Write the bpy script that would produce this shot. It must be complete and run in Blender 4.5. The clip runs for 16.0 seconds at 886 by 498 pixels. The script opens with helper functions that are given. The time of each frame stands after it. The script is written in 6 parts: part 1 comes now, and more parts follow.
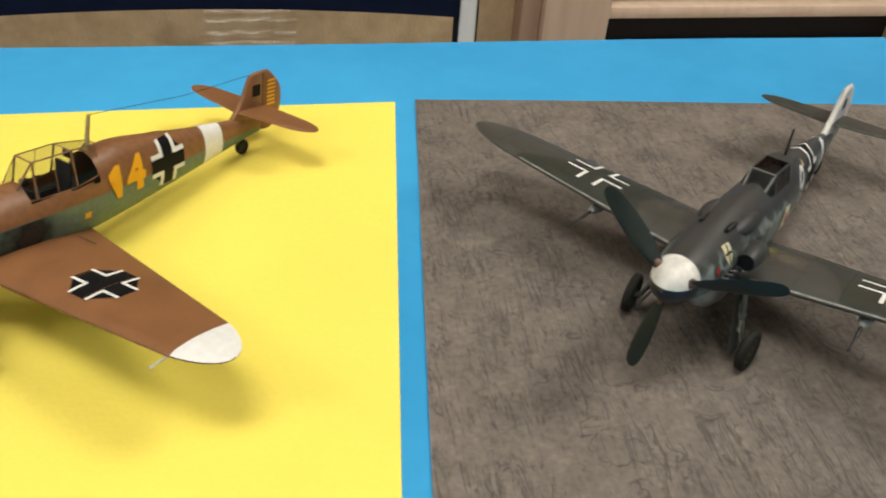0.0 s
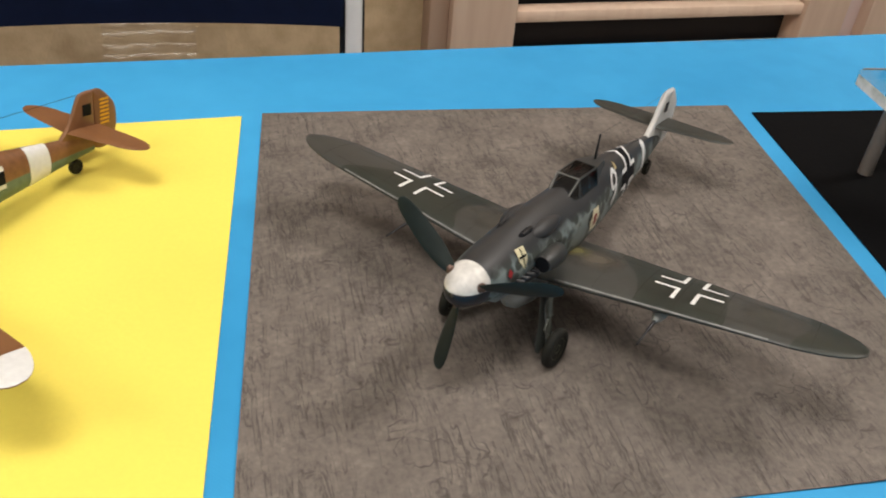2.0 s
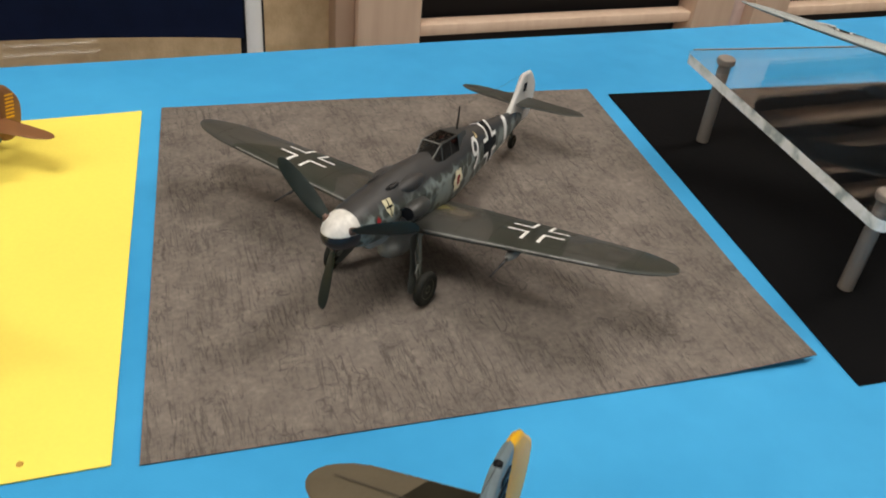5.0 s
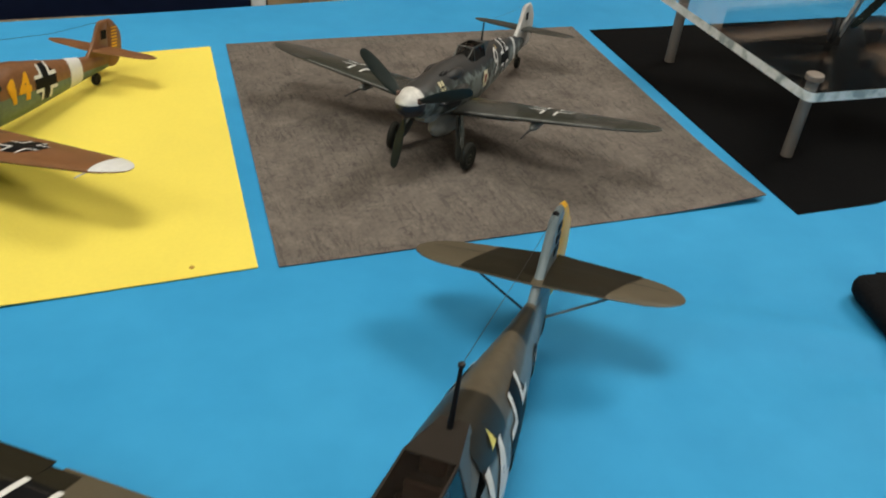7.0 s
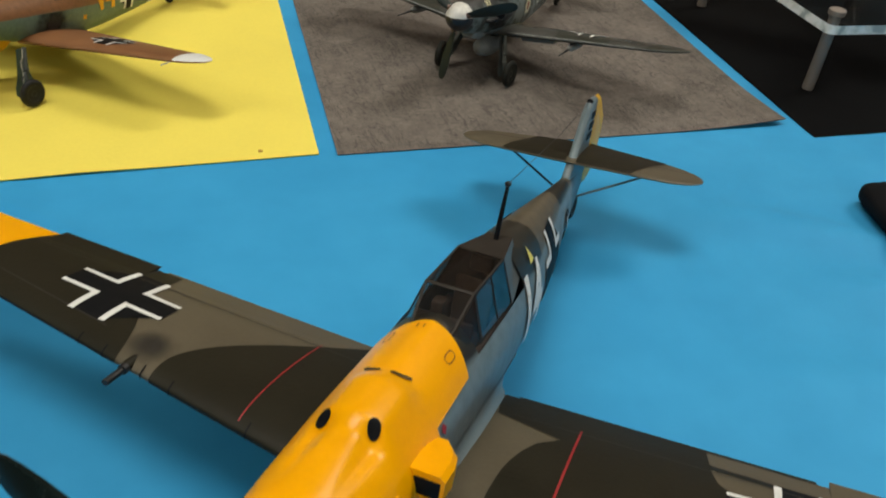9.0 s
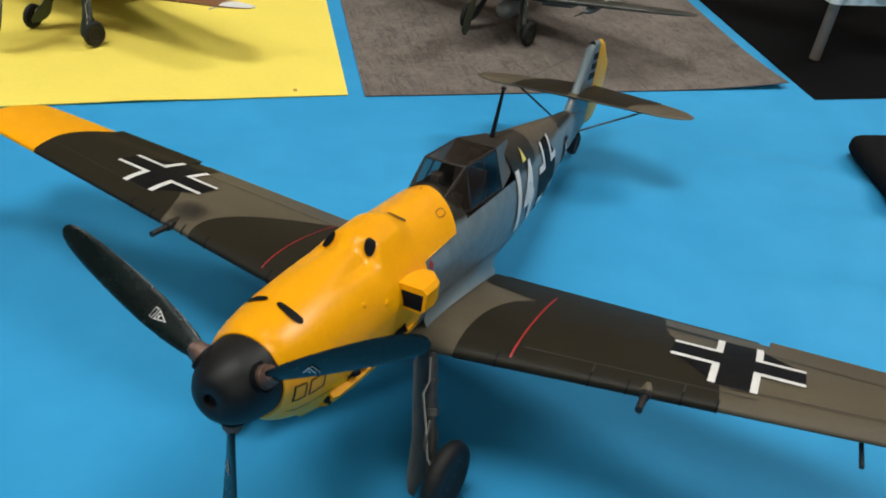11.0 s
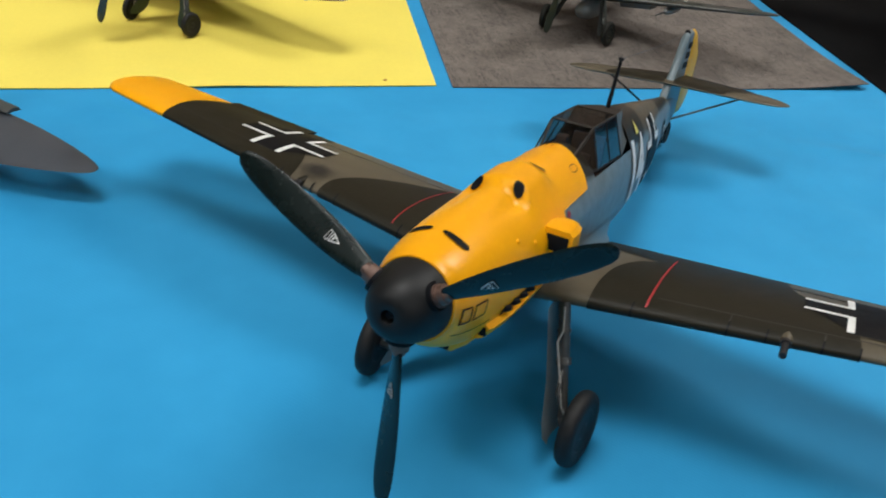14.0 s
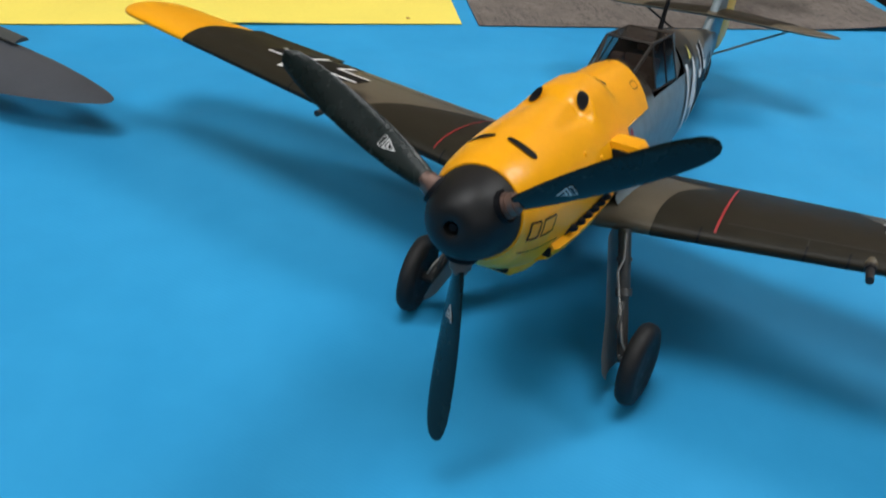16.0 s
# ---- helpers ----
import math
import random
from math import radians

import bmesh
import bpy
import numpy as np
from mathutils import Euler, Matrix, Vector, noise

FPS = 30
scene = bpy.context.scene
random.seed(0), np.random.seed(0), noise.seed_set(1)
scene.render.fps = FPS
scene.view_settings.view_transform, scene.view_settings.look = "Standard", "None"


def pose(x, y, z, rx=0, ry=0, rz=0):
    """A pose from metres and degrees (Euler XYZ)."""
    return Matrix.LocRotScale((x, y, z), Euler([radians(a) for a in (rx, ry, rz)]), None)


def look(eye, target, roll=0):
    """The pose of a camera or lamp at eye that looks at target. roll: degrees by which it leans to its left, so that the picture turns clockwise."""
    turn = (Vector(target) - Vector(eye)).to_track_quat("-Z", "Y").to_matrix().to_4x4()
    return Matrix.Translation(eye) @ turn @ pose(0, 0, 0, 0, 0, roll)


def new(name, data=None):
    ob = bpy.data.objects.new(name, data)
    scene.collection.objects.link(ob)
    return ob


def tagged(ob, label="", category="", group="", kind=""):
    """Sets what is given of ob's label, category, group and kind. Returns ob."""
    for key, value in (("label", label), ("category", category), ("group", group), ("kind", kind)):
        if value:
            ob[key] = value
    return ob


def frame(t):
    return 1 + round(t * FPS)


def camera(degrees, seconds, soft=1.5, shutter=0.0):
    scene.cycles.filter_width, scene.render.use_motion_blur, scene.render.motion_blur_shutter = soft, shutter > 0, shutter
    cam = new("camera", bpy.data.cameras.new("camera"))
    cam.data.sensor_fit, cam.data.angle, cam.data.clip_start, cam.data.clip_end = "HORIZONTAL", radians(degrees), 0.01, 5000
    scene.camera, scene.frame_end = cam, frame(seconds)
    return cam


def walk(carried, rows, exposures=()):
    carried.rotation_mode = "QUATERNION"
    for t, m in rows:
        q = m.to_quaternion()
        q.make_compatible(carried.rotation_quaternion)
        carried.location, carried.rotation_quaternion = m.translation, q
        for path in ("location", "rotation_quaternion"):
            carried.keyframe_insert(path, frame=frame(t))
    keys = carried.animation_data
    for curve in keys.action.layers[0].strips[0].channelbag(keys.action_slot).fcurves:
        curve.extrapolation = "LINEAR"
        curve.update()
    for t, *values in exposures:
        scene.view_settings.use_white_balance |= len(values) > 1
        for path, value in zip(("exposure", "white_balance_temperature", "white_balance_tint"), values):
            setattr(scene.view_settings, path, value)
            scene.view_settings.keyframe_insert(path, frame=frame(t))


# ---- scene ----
cam = camera(55.82, 16.0, soft=1.9, shutter=0.5)
# seconds, eye, target, roll
PATH = [
    (0, (-0.0184, -0.1122, 0.9216), (0.0589, 0.2710, 0.6098), 4.19),
    (0.5, (-0.0075, -0.1150, 0.9219), (0.0799, 0.2667, 0.6109), 4.58),
    (1, (0.0009, -0.1172, 0.9245), (0.0981, 0.2627, 0.6142), 4.83),
    (1.5, (0.0096, -0.1198, 0.9272), (0.1160, 0.2590, 0.6186), 5.04),
    (2, (0.0178, -0.1231, 0.9292), (0.1320, 0.2545, 0.6219), 5.24),
    (2.5, (0.0227, -0.1259, 0.9302), (0.1433, 0.2509, 0.6245), 5.46),
    (3, (0.0266, -0.1284, 0.9307), (0.1541, 0.2473, 0.6264), 5.77),
    (3.5, (0.0294, -0.1333, 0.9321), (0.1642, 0.2412, 0.6294), 5.99),
    (4, (0.0304, -0.1411, 0.9335), (0.1723, 0.2323, 0.6328), 6.14),
    (6.5, (-0.0280, -0.2349, 0.9392), (0.1508, 0.1321, 0.6506), 5.64),
    (7, (-0.0501, -0.2559, 0.9378), (0.1308, 0.1084, 0.6471), 5.72),
    (7.5, (-0.0620, -0.2697, 0.9381), (0.1181, 0.0944, 0.6466), 5.89),
    (8, (-0.0683, -0.2841, 0.9342), (0.1083, 0.0808, 0.6415), 6.10),
    (8.5, (-0.0720, -0.2927, 0.9293), (0.1009, 0.0720, 0.6342), 6.51),
    (9, (-0.0746, -0.3013, 0.9267), (0.0908, 0.0634, 0.6273), 6.77),
    (9.5, (-0.0763, -0.3144, 0.9220), (0.0826, 0.0530, 0.6224), 6.76),
    (10, (-0.0775, -0.3270, 0.9197), (0.0754, 0.0426, 0.6195), 6.96),
    (12.5, (-0.0836, -0.3636, 0.9194), (0.0529, 0.0241, 0.6347), 6.07),
    (13, (-0.0906, -0.3622, 0.9187), (0.0435, 0.0290, 0.6376), 6.14),
    (13.5, (-0.0991, -0.3597, 0.9136), (0.0342, 0.0316, 0.6323), 6.38),
    (14, (-0.1070, -0.3560, 0.9038), (0.0233, 0.0342, 0.6196), 6.46),
    (14.5, (-0.1117, -0.3516, 0.9018), (0.0178, 0.0367, 0.6147), 6.40),
    (15, (-0.1122, -0.3478, 0.8995), (0.0179, 0.0376, 0.6087), 6.50),
    (15.5, (-0.1140, -0.3460, 0.8937), (0.0165, 0.0365, 0.5994), 6.73),
    (16, (-0.1149, -0.3476, 0.8851), (0.0136, 0.0325, 0.5868), 6.49),
]
EXPOSURES = [(0.0, -0.25, 6950, 8), (2.0, -0.22, 6850, 13), (4.0, -0.23, 6950, 13), (6.5, -0.47, 7000, 7), (7.5, -0.60, 6980, 6), (9.0, -0.66, 6920, 6), (9.5, -0.68, 6850, 7), (10.0, -0.56, 6650, 8), (12.5, -0.47, 6450, 8), (16.0, -0.46, 6150, 10)]
walk(cam, [(t, look(eye, target, roll)) for t, eye, target, roll in PATH], EXPOSURES)

# ---------------------------------------------------------------- light
TABLE = 0.74
CEILING = 2.75
world = bpy.data.worlds.new("world")
scene.world = world
world.use_nodes = True
world.node_tree.nodes["Background"].inputs[0].default_value = (0.9, 0.95, 1.0, 1)
world.node_tree.nodes["Background"].inputs[1].default_value = 0.04

PANELS = [(-0.32, -0.17, 24.5), (1.70, 0.30, 41.0), (-1.85, -0.55, 20.0), (-0.3, -3.0, 16.0), (1.75, -3.0, 13.0)]
for px, py, power in PANELS:
    lamp = bpy.data.lights.new("ceiling_lamp", "AREA")
    lamp.shape, lamp.size, lamp.size_y, lamp.energy, lamp.color = "RECTANGLE", 1.00, 0.48, power, (1.0, 0.98, 0.94)
    ob = new("ceiling_lamp", lamp)
    ob.matrix_world = pose(px, py, CEILING - 0.035)


# ---------------------------------------------------------------- materials
def nodes_of(name):
    m = bpy.data.materials.new(name)
    m.use_nodes = True
    return m, m.node_tree.nodes, m.node_tree.links, m.node_tree.nodes["Principled BSDF"]


def ramp(nodes, stops, interp="LINEAR"):
    r = nodes.new("ShaderNodeValToRGB")
    r.color_ramp.interpolation = interp
    while len(r.color_ramp.elements) < len(stops):
        r.color_ramp.elements.new(0.5)
    for e, (p, c) in zip(r.color_ramp.elements, stops):
        e.position, e.color = p, (*c, 1) if len(c) == 3 else c
    return r


def paint(name, color, rough=0.45, vary=0.14, scale=6.0, fine=60.0, bump=0.02, metal=0.0, spec=0.5, coat=0.0):
    """Model paint: a base colour that drifts at two scales, with fine relief."""
    m, n, l, b = nodes_of(name)
    tc = n.new("ShaderNodeTexCoord")
    big, small = n.new("ShaderNodeTexNoise"), n.new("ShaderNodeTexNoise")
    big.inputs["Scale"].default_value, small.inputs["Scale"].default_value = scale, fine
    big.inputs["Detail"].default_value = 5
    l.new(tc.outputs["Object"], big.inputs["Vector"])
    l.new(tc.outputs["Object"], small.inputs["Vector"])
    add = n.new("ShaderNodeMath")
    add.operation = "MULTIPLY_ADD"
    add.inputs[1].default_value = 0.35
    l.new(small.outputs["Fac"], add.inputs[0])
    l.new(big.outputs["Fac"], add.inputs[2])
    lo = tuple(max(0.0, c * (1 - vary)) for c in color)
    hi = tuple(min(1.0, c * (1 + vary)) for c in color)
    r = ramp(n, [(0.42, lo), (0.95, hi)])
    l.new(add.outputs[0], r.inputs[0])
    l.new(r.outputs[0], b.inputs["Base Color"])
    rr = n.new("ShaderNodeMapRange")
    rr.inputs["To Min"].default_value, rr.inputs["To Max"].default_value = rough * 0.85, min(1.0, rough * 1.2)
    l.new(big.outputs["Fac"], rr.inputs["Value"])
    l.new(rr.outputs[0], b.inputs["Roughness"])
    b.inputs["Metallic"].default_value = metal
    b.inputs["Specular IOR Level"].default_value = spec
    b.inputs["Coat Weight"].default_value = coat
    if bump:
        bp = n.new("ShaderNodeBump")
        bp.inputs["Strength"].default_value = bump
        bp.inputs["Distance"].default_value = 0.02
        l.new(small.outputs["Fac"], bp.inputs["Height"])
        l.new(bp.outputs[0], b.inputs["Normal"])
    return m


def clear(name, tint, rough=0.03, gloss=0.6, least=0.04):
    """Thin clear plastic: light passes straight, with a gloss that grows towards grazing."""
    m, n, l, b = nodes_of(name)
    tr, gl, mix, lw = n.new("ShaderNodeBsdfTransparent"), n.new("ShaderNodeBsdfGlossy"), n.new("ShaderNodeMixShader"), n.new("ShaderNodeLayerWeight")
    tr.inputs[0].default_value = (*tint, 1)
    gl.inputs["Roughness"].default_value = rough
    lw.inputs["Blend"].default_value = 0.5
    power, scaled = n.new("ShaderNodeMath"), n.new("ShaderNodeMath")
    power.operation, scaled.operation = "POWER", "MULTIPLY_ADD"
    power.inputs[1].default_value = 4.0
    scaled.inputs[1].default_value, scaled.inputs[2].default_value = gloss, least
    l.new(lw.outputs["Facing"], power.inputs[0])
    l.new(power.outputs[0], scaled.inputs[0])
    l.new(scaled.outputs[0], mix.inputs[0])
    l.new(tr.outputs[0], mix.inputs[1])
    l.new(gl.outputs[0], mix.inputs[2])
    l.new(mix.outputs[0], n["Material Output"].inputs["Surface"])
    return m


def cloth_material():
    m, n, l, b = nodes_of("blue_cloth")
    tc = n.new("ShaderNodeTexCoord")
    big, mid = n.new("ShaderNodeTexNoise"), n.new("ShaderNodeTexNoise")
    big.inputs["Scale"].default_value, mid.inputs["Scale"].default_value = 7.0, 60.0
    big.inputs["Detail"].default_value = mid.inputs["Detail"].default_value = 6
    wave = n.new("ShaderNodeTexWave")
    wave.bands_direction = "DIAGONAL"
    wave.inputs["Scale"].default_value = 420.0
    wave.inputs["Distortion"].default_value = 1.2
    for t in (big, mid, wave):
        l.new(tc.outputs["Object"], t.inputs["Vector"])
    add = n.new("ShaderNodeMath")
    add.operation = "MULTIPLY_ADD"
    add.inputs[1].default_value = 0.3
    l.new(mid.outputs["Fac"], add.inputs[0])
    l.new(big.outputs["Fac"], add.inputs[2])
    r = ramp(n, [(0.42, (0.022, 0.262, 0.535)), (0.85, (0.040, 0.345, 0.660))])
    l.new(add.outputs[0], r.inputs[0])
    l.new(r.outputs[0], b.inputs["Base Color"])
    b.inputs["Roughness"].default_value = 0.62
    b.inputs["Specular IOR Level"].default_value = 0.16
    b.inputs["Sheen Weight"].default_value = 0.03
    bp = n.new("ShaderNodeBump")
    bp.inputs["Strength"].default_value = 0.03
    bp.inputs["Distance"].default_value = 0.0004
    l.new(wave.outputs["Fac"], bp.inputs["Height"])
    l.new(bp.outputs[0], b.inputs["Normal"])
    return m


def marbled_paper():
    """Grey card printed and pressed like worn leather: dark broken creases over a mottled ground."""
    m, n, l, b = nodes_of("grey_marbled_card")
    tc = n.new("ShaderNodeTexCoord")

    def creases(turn, stretch, scale, width, seed):
        mp = n.new("ShaderNodeMapping")
        mp.inputs["Location"].default_value = (seed, seed * 0.7, 0)
        mp.inputs["Rotation"].default_value = (0, 0, turn)
        mp.inputs["Scale"].default_value = (1.0, stretch, 1.0)
        l.new(tc.outputs["Object"], mp.inputs["Vector"])
        t = n.new("ShaderNodeTexNoise")
        t.inputs["Scale"].default_value, t.inputs["Detail"].default_value = scale, 5
        t.inputs["Distortion"].default_value = 0.8
        l.new(mp.outputs[0], t.inputs["Vector"])
        line = ramp(n, [(0.5 - width, (0, 0, 0)), (0.5, (1, 1, 1)), (0.5 + width, (0, 0, 0))])
        l.new(t.outputs["Fac"], line.inputs[0])
        where = n.new("ShaderNodeTexNoise")
        where.inputs["Scale"].default_value, where.inputs["Detail"].default_value = 38.0, 5
        moved = n.new("ShaderNodeMapping")
        moved.inputs["Location"].default_value = (seed * 0.3, -seed * 0.2, 0)
        l.new(tc.outputs["Object"], moved.inputs["Vector"])
        l.new(moved.outputs[0], where.inputs["Vector"])
        gate = ramp(n, [(0.49, (0, 0, 0)), (0.57, (1, 1, 1))])
        l.new(where.outputs["Fac"], gate.inputs[0])
        out = n.new("ShaderNodeMath")
        out.operation = "MULTIPLY"
        l.new(line.outputs[0], out.inputs[0])
        l.new(gate.outputs[0], out.inputs[1])
        return out.outputs[0]

    # long curved creases
    bend, shift = n.new("ShaderNodeTexNoise"), n.new("ShaderNodeVectorMath")
    bend.inputs["Scale"].default_value, bend.inputs["Detail"].default_value = 55.0, 3
    l.new(tc.outputs["Object"], bend.inputs["Vector"])
    shift.operation = "MULTIPLY_ADD"
    shift.inputs[1].default_value = (0.034, 0.034, 0.0)
    l.new(bend.outputs["Color"], shift.inputs[0])
    l.new(tc.outputs["Object"], shift.inputs[2])
    cells = n.new("ShaderNodeTexVoronoi")
    cells.feature = "DISTANCE_TO_EDGE"
    cells.inputs["Scale"].default_value = 125.0
    l.new(shift.outputs[0], cells.inputs["Vector"])
    crack = ramp(n, [(0.0, (1, 1, 1)), (0.055, (0, 0, 0))])
    l.new(cells.outputs["Distance"], crack.inputs[0])
    spread = n.new("ShaderNodeTexNoise")
    spread.inputs["Scale"].default_value, spread.inputs["Detail"].default_value = 90.0, 5
    l.new(tc.outputs["Object"], spread.inputs["Vector"])
    keep = ramp(n, [(0.53, (0, 0, 0)), (0.62, (1, 1, 1))])
    l.new(spread.outputs["Fac"], keep.inputs[0])
    long = n.new("ShaderNodeMath")
    long.operation = "MULTIPLY"
    l.new(crack.outputs[0], long.inputs[0])
    l.new(keep.outputs[0], long.inputs[1])
    both = long.outputs[0]
    for args in ((0.8, 0.10, 300.0, 0.020, 1.3), (-0.95, 0.10, 280.0, 0.020, 4.1), (0.25, 0.09, 330.0, 0.018, 7.7), (1.4, 0.09, 260.0, 0.017, 11.3)):
        mx = n.new("ShaderNodeMath")
        mx.operation = "MAXIMUM"
        l.new(both, mx.inputs[0])
        l.new(creases(*args), mx.inputs[1])
        both = mx.outputs[0]
    cloud = n.new("ShaderNodeTexNoise")
    cloud.inputs["Scale"].default_value, cloud.inputs["Detail"].default_value = 60.0, 14
    cloud.inputs["Roughness"].default_value = 0.75
    l.new(tc.outputs["Object"], cloud.inputs["Vector"])
    ground = ramp(n, [(0.30, (0.098, 0.083, 0.072)), (0.46, (0.142, 0.121, 0.105)), (0.58, (0.168, 0.143, 0.124)), (0.74, (0.218, 0.187, 0.162))])
    grain, lumps = n.new("ShaderNodeTexNoise"), n.new("ShaderNodeMath")
    grain.inputs["Scale"].default_value, grain.inputs["Detail"].default_value = 520.0, 4
    l.new(tc.outputs["Object"], grain.inputs["Vector"])
    lumps.operation = "MULTIPLY_ADD"
    lumps.inputs[1].default_value, lumps.inputs[2].default_value = 0.48, -0.24
    l.new(grain.outputs["Fac"], lumps.inputs[0])
    rough = n.new("ShaderNodeMath")
    l.new(lumps.outputs[0], rough.inputs[0])
    l.new(cloud.outputs["Fac"], rough.inputs[1])
    l.new(rough.outputs[0], ground.inputs[0])
    dark = n.new("ShaderNodeMixRGB")
    dark.inputs[2].default_value = (0.042, 0.036, 0.032, 1)
    soften = n.new("ShaderNodeMath")
    soften.operation = "MULTIPLY"
    soften.inputs[1].default_value = 0.68
    l.new(both, soften.inputs[0])
    l.new(soften.outputs[0], dark.inputs[0])
    l.new(ground.outputs[0], dark.inputs[1])
    l.new(dark.outputs[0], b.inputs["Base Color"])
    b.inputs["Roughness"].default_value = 0.7
    b.inputs["Specular IOR Level"].default_value = 0.3
    bp = n.new("ShaderNodeBump")
    bp.inputs["Strength"].default_value = 0.5
    bp.inputs["Distance"].default_value = 0.0005
    bp.invert = True
    l.new(both, bp.inputs["Height"])
    l.new(bp.outputs[0], b.inputs["Normal"])
    return m


def wallpaper_material():
    m, n, l, b = nodes_of("beige_wall")
    tc = n.new("ShaderNodeTexCoord")
    t1, t2 = n.new("ShaderNodeTexNoise"), n.new("ShaderNodeTexNoise")
    t1.inputs["Scale"].default_value, t2.inputs["Scale"].default_value = 22.0, 140.0
    t1.inputs["Detail"].default_value, t2.inputs["Detail"].default_value = 8, 4
    for t in (t1, t2):
        l.new(tc.outputs["Object"], t.inputs["Vector"])
    r = ramp(n, [(0.35, (0.49, 0.352, 0.205)), (0.65, (0.64, 0.48, 0.295))])
    l.new(t1.outputs["Fac"], r.inputs[0])
    l.new(r.outputs[0], b.inputs["Base Color"])
    b.inputs["Roughness"].default_value = 0.8
    bp = n.new("ShaderNodeBump")
    bp.inputs["Strength"].default_value = 0.35
    bp.inputs["Distance"].default_value = 0.004
    l.new(t2.outputs["Fac"], bp.inputs["Height"])
    l.new(bp.outputs[0], b.inputs["Normal"])
    return m


def wood_material():
    m, n, l, b = nodes_of("pale_painted_wood")
    tc = n.new("ShaderNodeTexCoord")
    mp = n.new("ShaderNodeMapping")
    mp.inputs["Scale"].default_value = (14.0, 14.0, 1.4)
    t1 = n.new("ShaderNodeTexNoise")
    t1.inputs["Scale"].default_value, t1.inputs["Detail"].default_value = 3.0, 6
    l.new(tc.outputs["Object"], mp.inputs["Vector"])
    l.new(mp.outputs[0], t1.inputs["Vector"])
    r = ramp(n, [(0.3, (0.77, 0.56, 0.42)), (0.7, (0.87, 0.665, 0.515))])
    l.new(t1.outputs["Fac"], r.inputs[0])
    l.new(r.outputs[0], b.inputs["Base Color"])
    b.inputs["Roughness"].default_value = 0.5
    return m


MAT = {
    "cloth": cloth_material(),
    "yellow_card": paint("yellow_card", (0.86, 0.70, 0.112), 0.75, 0.05, 18, 600, 0.03),
    "grey_card": marbled_paper(),
    "black_card": paint("black_card", (0.0035, 0.0035, 0.004), 0.85, 0.15, 20, 500, 0.03, spec=0.06),
    "card_edge": paint("card_edge", (0.28, 0.24, 0.2), 0.8),
    "wall": wallpaper_material(),
    "plain_wall": paint("plain_wall", (0.30, 0.26, 0.20), 0.85, 0.06, 3, 90, 0.05),
    "ceiling": paint("ceiling_white", (0.55, 0.54, 0.51), 0.9, 0.05, 4, 120, 0.1),
    "carpet": paint("carpet", (0.10, 0.085, 0.075), 0.95, 0.35, 18, 260, 0.4),
    "wood": wood_material(),
    # darker copy of the shutter wood: the post's shade is in the colour
    "wood_shaded": paint("shaded_trim", (0.51, 0.355, 0.26), 0.5, 0.1, 3, 40),
    "wood_pink": paint("pinkish_trim", (0.83, 0.66, 0.62), 0.5, 0.06, 3, 40),
    # near-black that stands in for unlit gaps and dark reflections
    "void": paint("unlit_black", (0.002, 0.003, 0.007), 0.6),
    "navy": paint("navy_vinyl", (0.012, 0.022, 0.068), 0.42, 0.2, 30, 900, 0.08),
    # white, not metallic: the bright reflections of the chrome are in the base colour
    "chrome": paint("chrome", (0.95, 0.95, 0.95), 0.2, 0.03, 10, 60, 0.0, metal=0.0, coat=0.8),
    "steel": paint("brushed_steel", (0.24, 0.205, 0.18), 0.5, 0.1, 60, 900, 0.05, metal=0.3),
    "black_fabric": paint("black_fabric", (0.004, 0.004, 0.005), 0.85, 0.4, 60, 1500, 0.3, spec=0.15),
    "stand_legs": paint("table_steel", (0.12, 0.12, 0.12), 0.5, metal=0.8),
    "laminate": paint("laminate", (0.45, 0.40, 0.33), 0.5),
}


def stain(name, color, centre, radius, strength):
    """A sooty patch that thins out towards its rim, with a broken edge."""
    m, n, l, b = nodes_of(name)
    tc, off, size, add = n.new("ShaderNodeTexCoord"), n.new("ShaderNodeVectorMath"), n.new("ShaderNodeVectorMath"), n.new("ShaderNodeMath")
    off.operation, size.operation, add.operation = "SUBTRACT", "LENGTH", "MULTIPLY_ADD"
    off.inputs[1].default_value = centre
    l.new(tc.outputs["Object"], off.inputs[0])
    l.new(off.outputs[0], size.inputs[0])
    nz = n.new("ShaderNodeTexNoise")
    nz.inputs["Scale"].default_value, nz.inputs["Detail"].default_value = 3.5, 6
    l.new(tc.outputs["Object"], nz.inputs["Vector"])
    add.inputs[1].default_value = radius * 0.8
    l.new(nz.outputs["Fac"], add.inputs[0])
    l.new(size.outputs["Value"], add.inputs[2])
    fade = n.new("ShaderNodeMapRange")
    fade.interpolation_type = "SMOOTHSTEP"
    fade.inputs["From Min"].default_value, fade.inputs["From Max"].default_value = radius * 0.55, radius * 1.3
    fade.inputs["To Min"].default_value, fade.inputs["To Max"].default_value = strength, 0.0
    l.new(add.outputs[0], fade.inputs["Value"])
    b.inputs["Base Color"].default_value = (*color, 1)
    b.inputs["Roughness"].default_value = 0.6
    l.new(fade.outputs[0], b.inputs["Alpha"])
    return m


# ---------------------------------------------------------------- mesh helpers
def finish(name, bm, material, smooth=30, label="", parent=None):
    me = bpy.data.meshes.new(name)
    bm.normal_update()
    bm.to_mesh(me)
    bm.free()
    for m in material if isinstance(material, (list, tuple)) else (material,):
        me.materials.append(m)
    if smooth:
        me.shade_smooth()
        me.set_sharp_from_angle(angle=radians(smooth))
    ob = new(name, me)
    if parent is not None:
        ob.parent = parent
    if label:
        tagged(ob, label)
    return ob


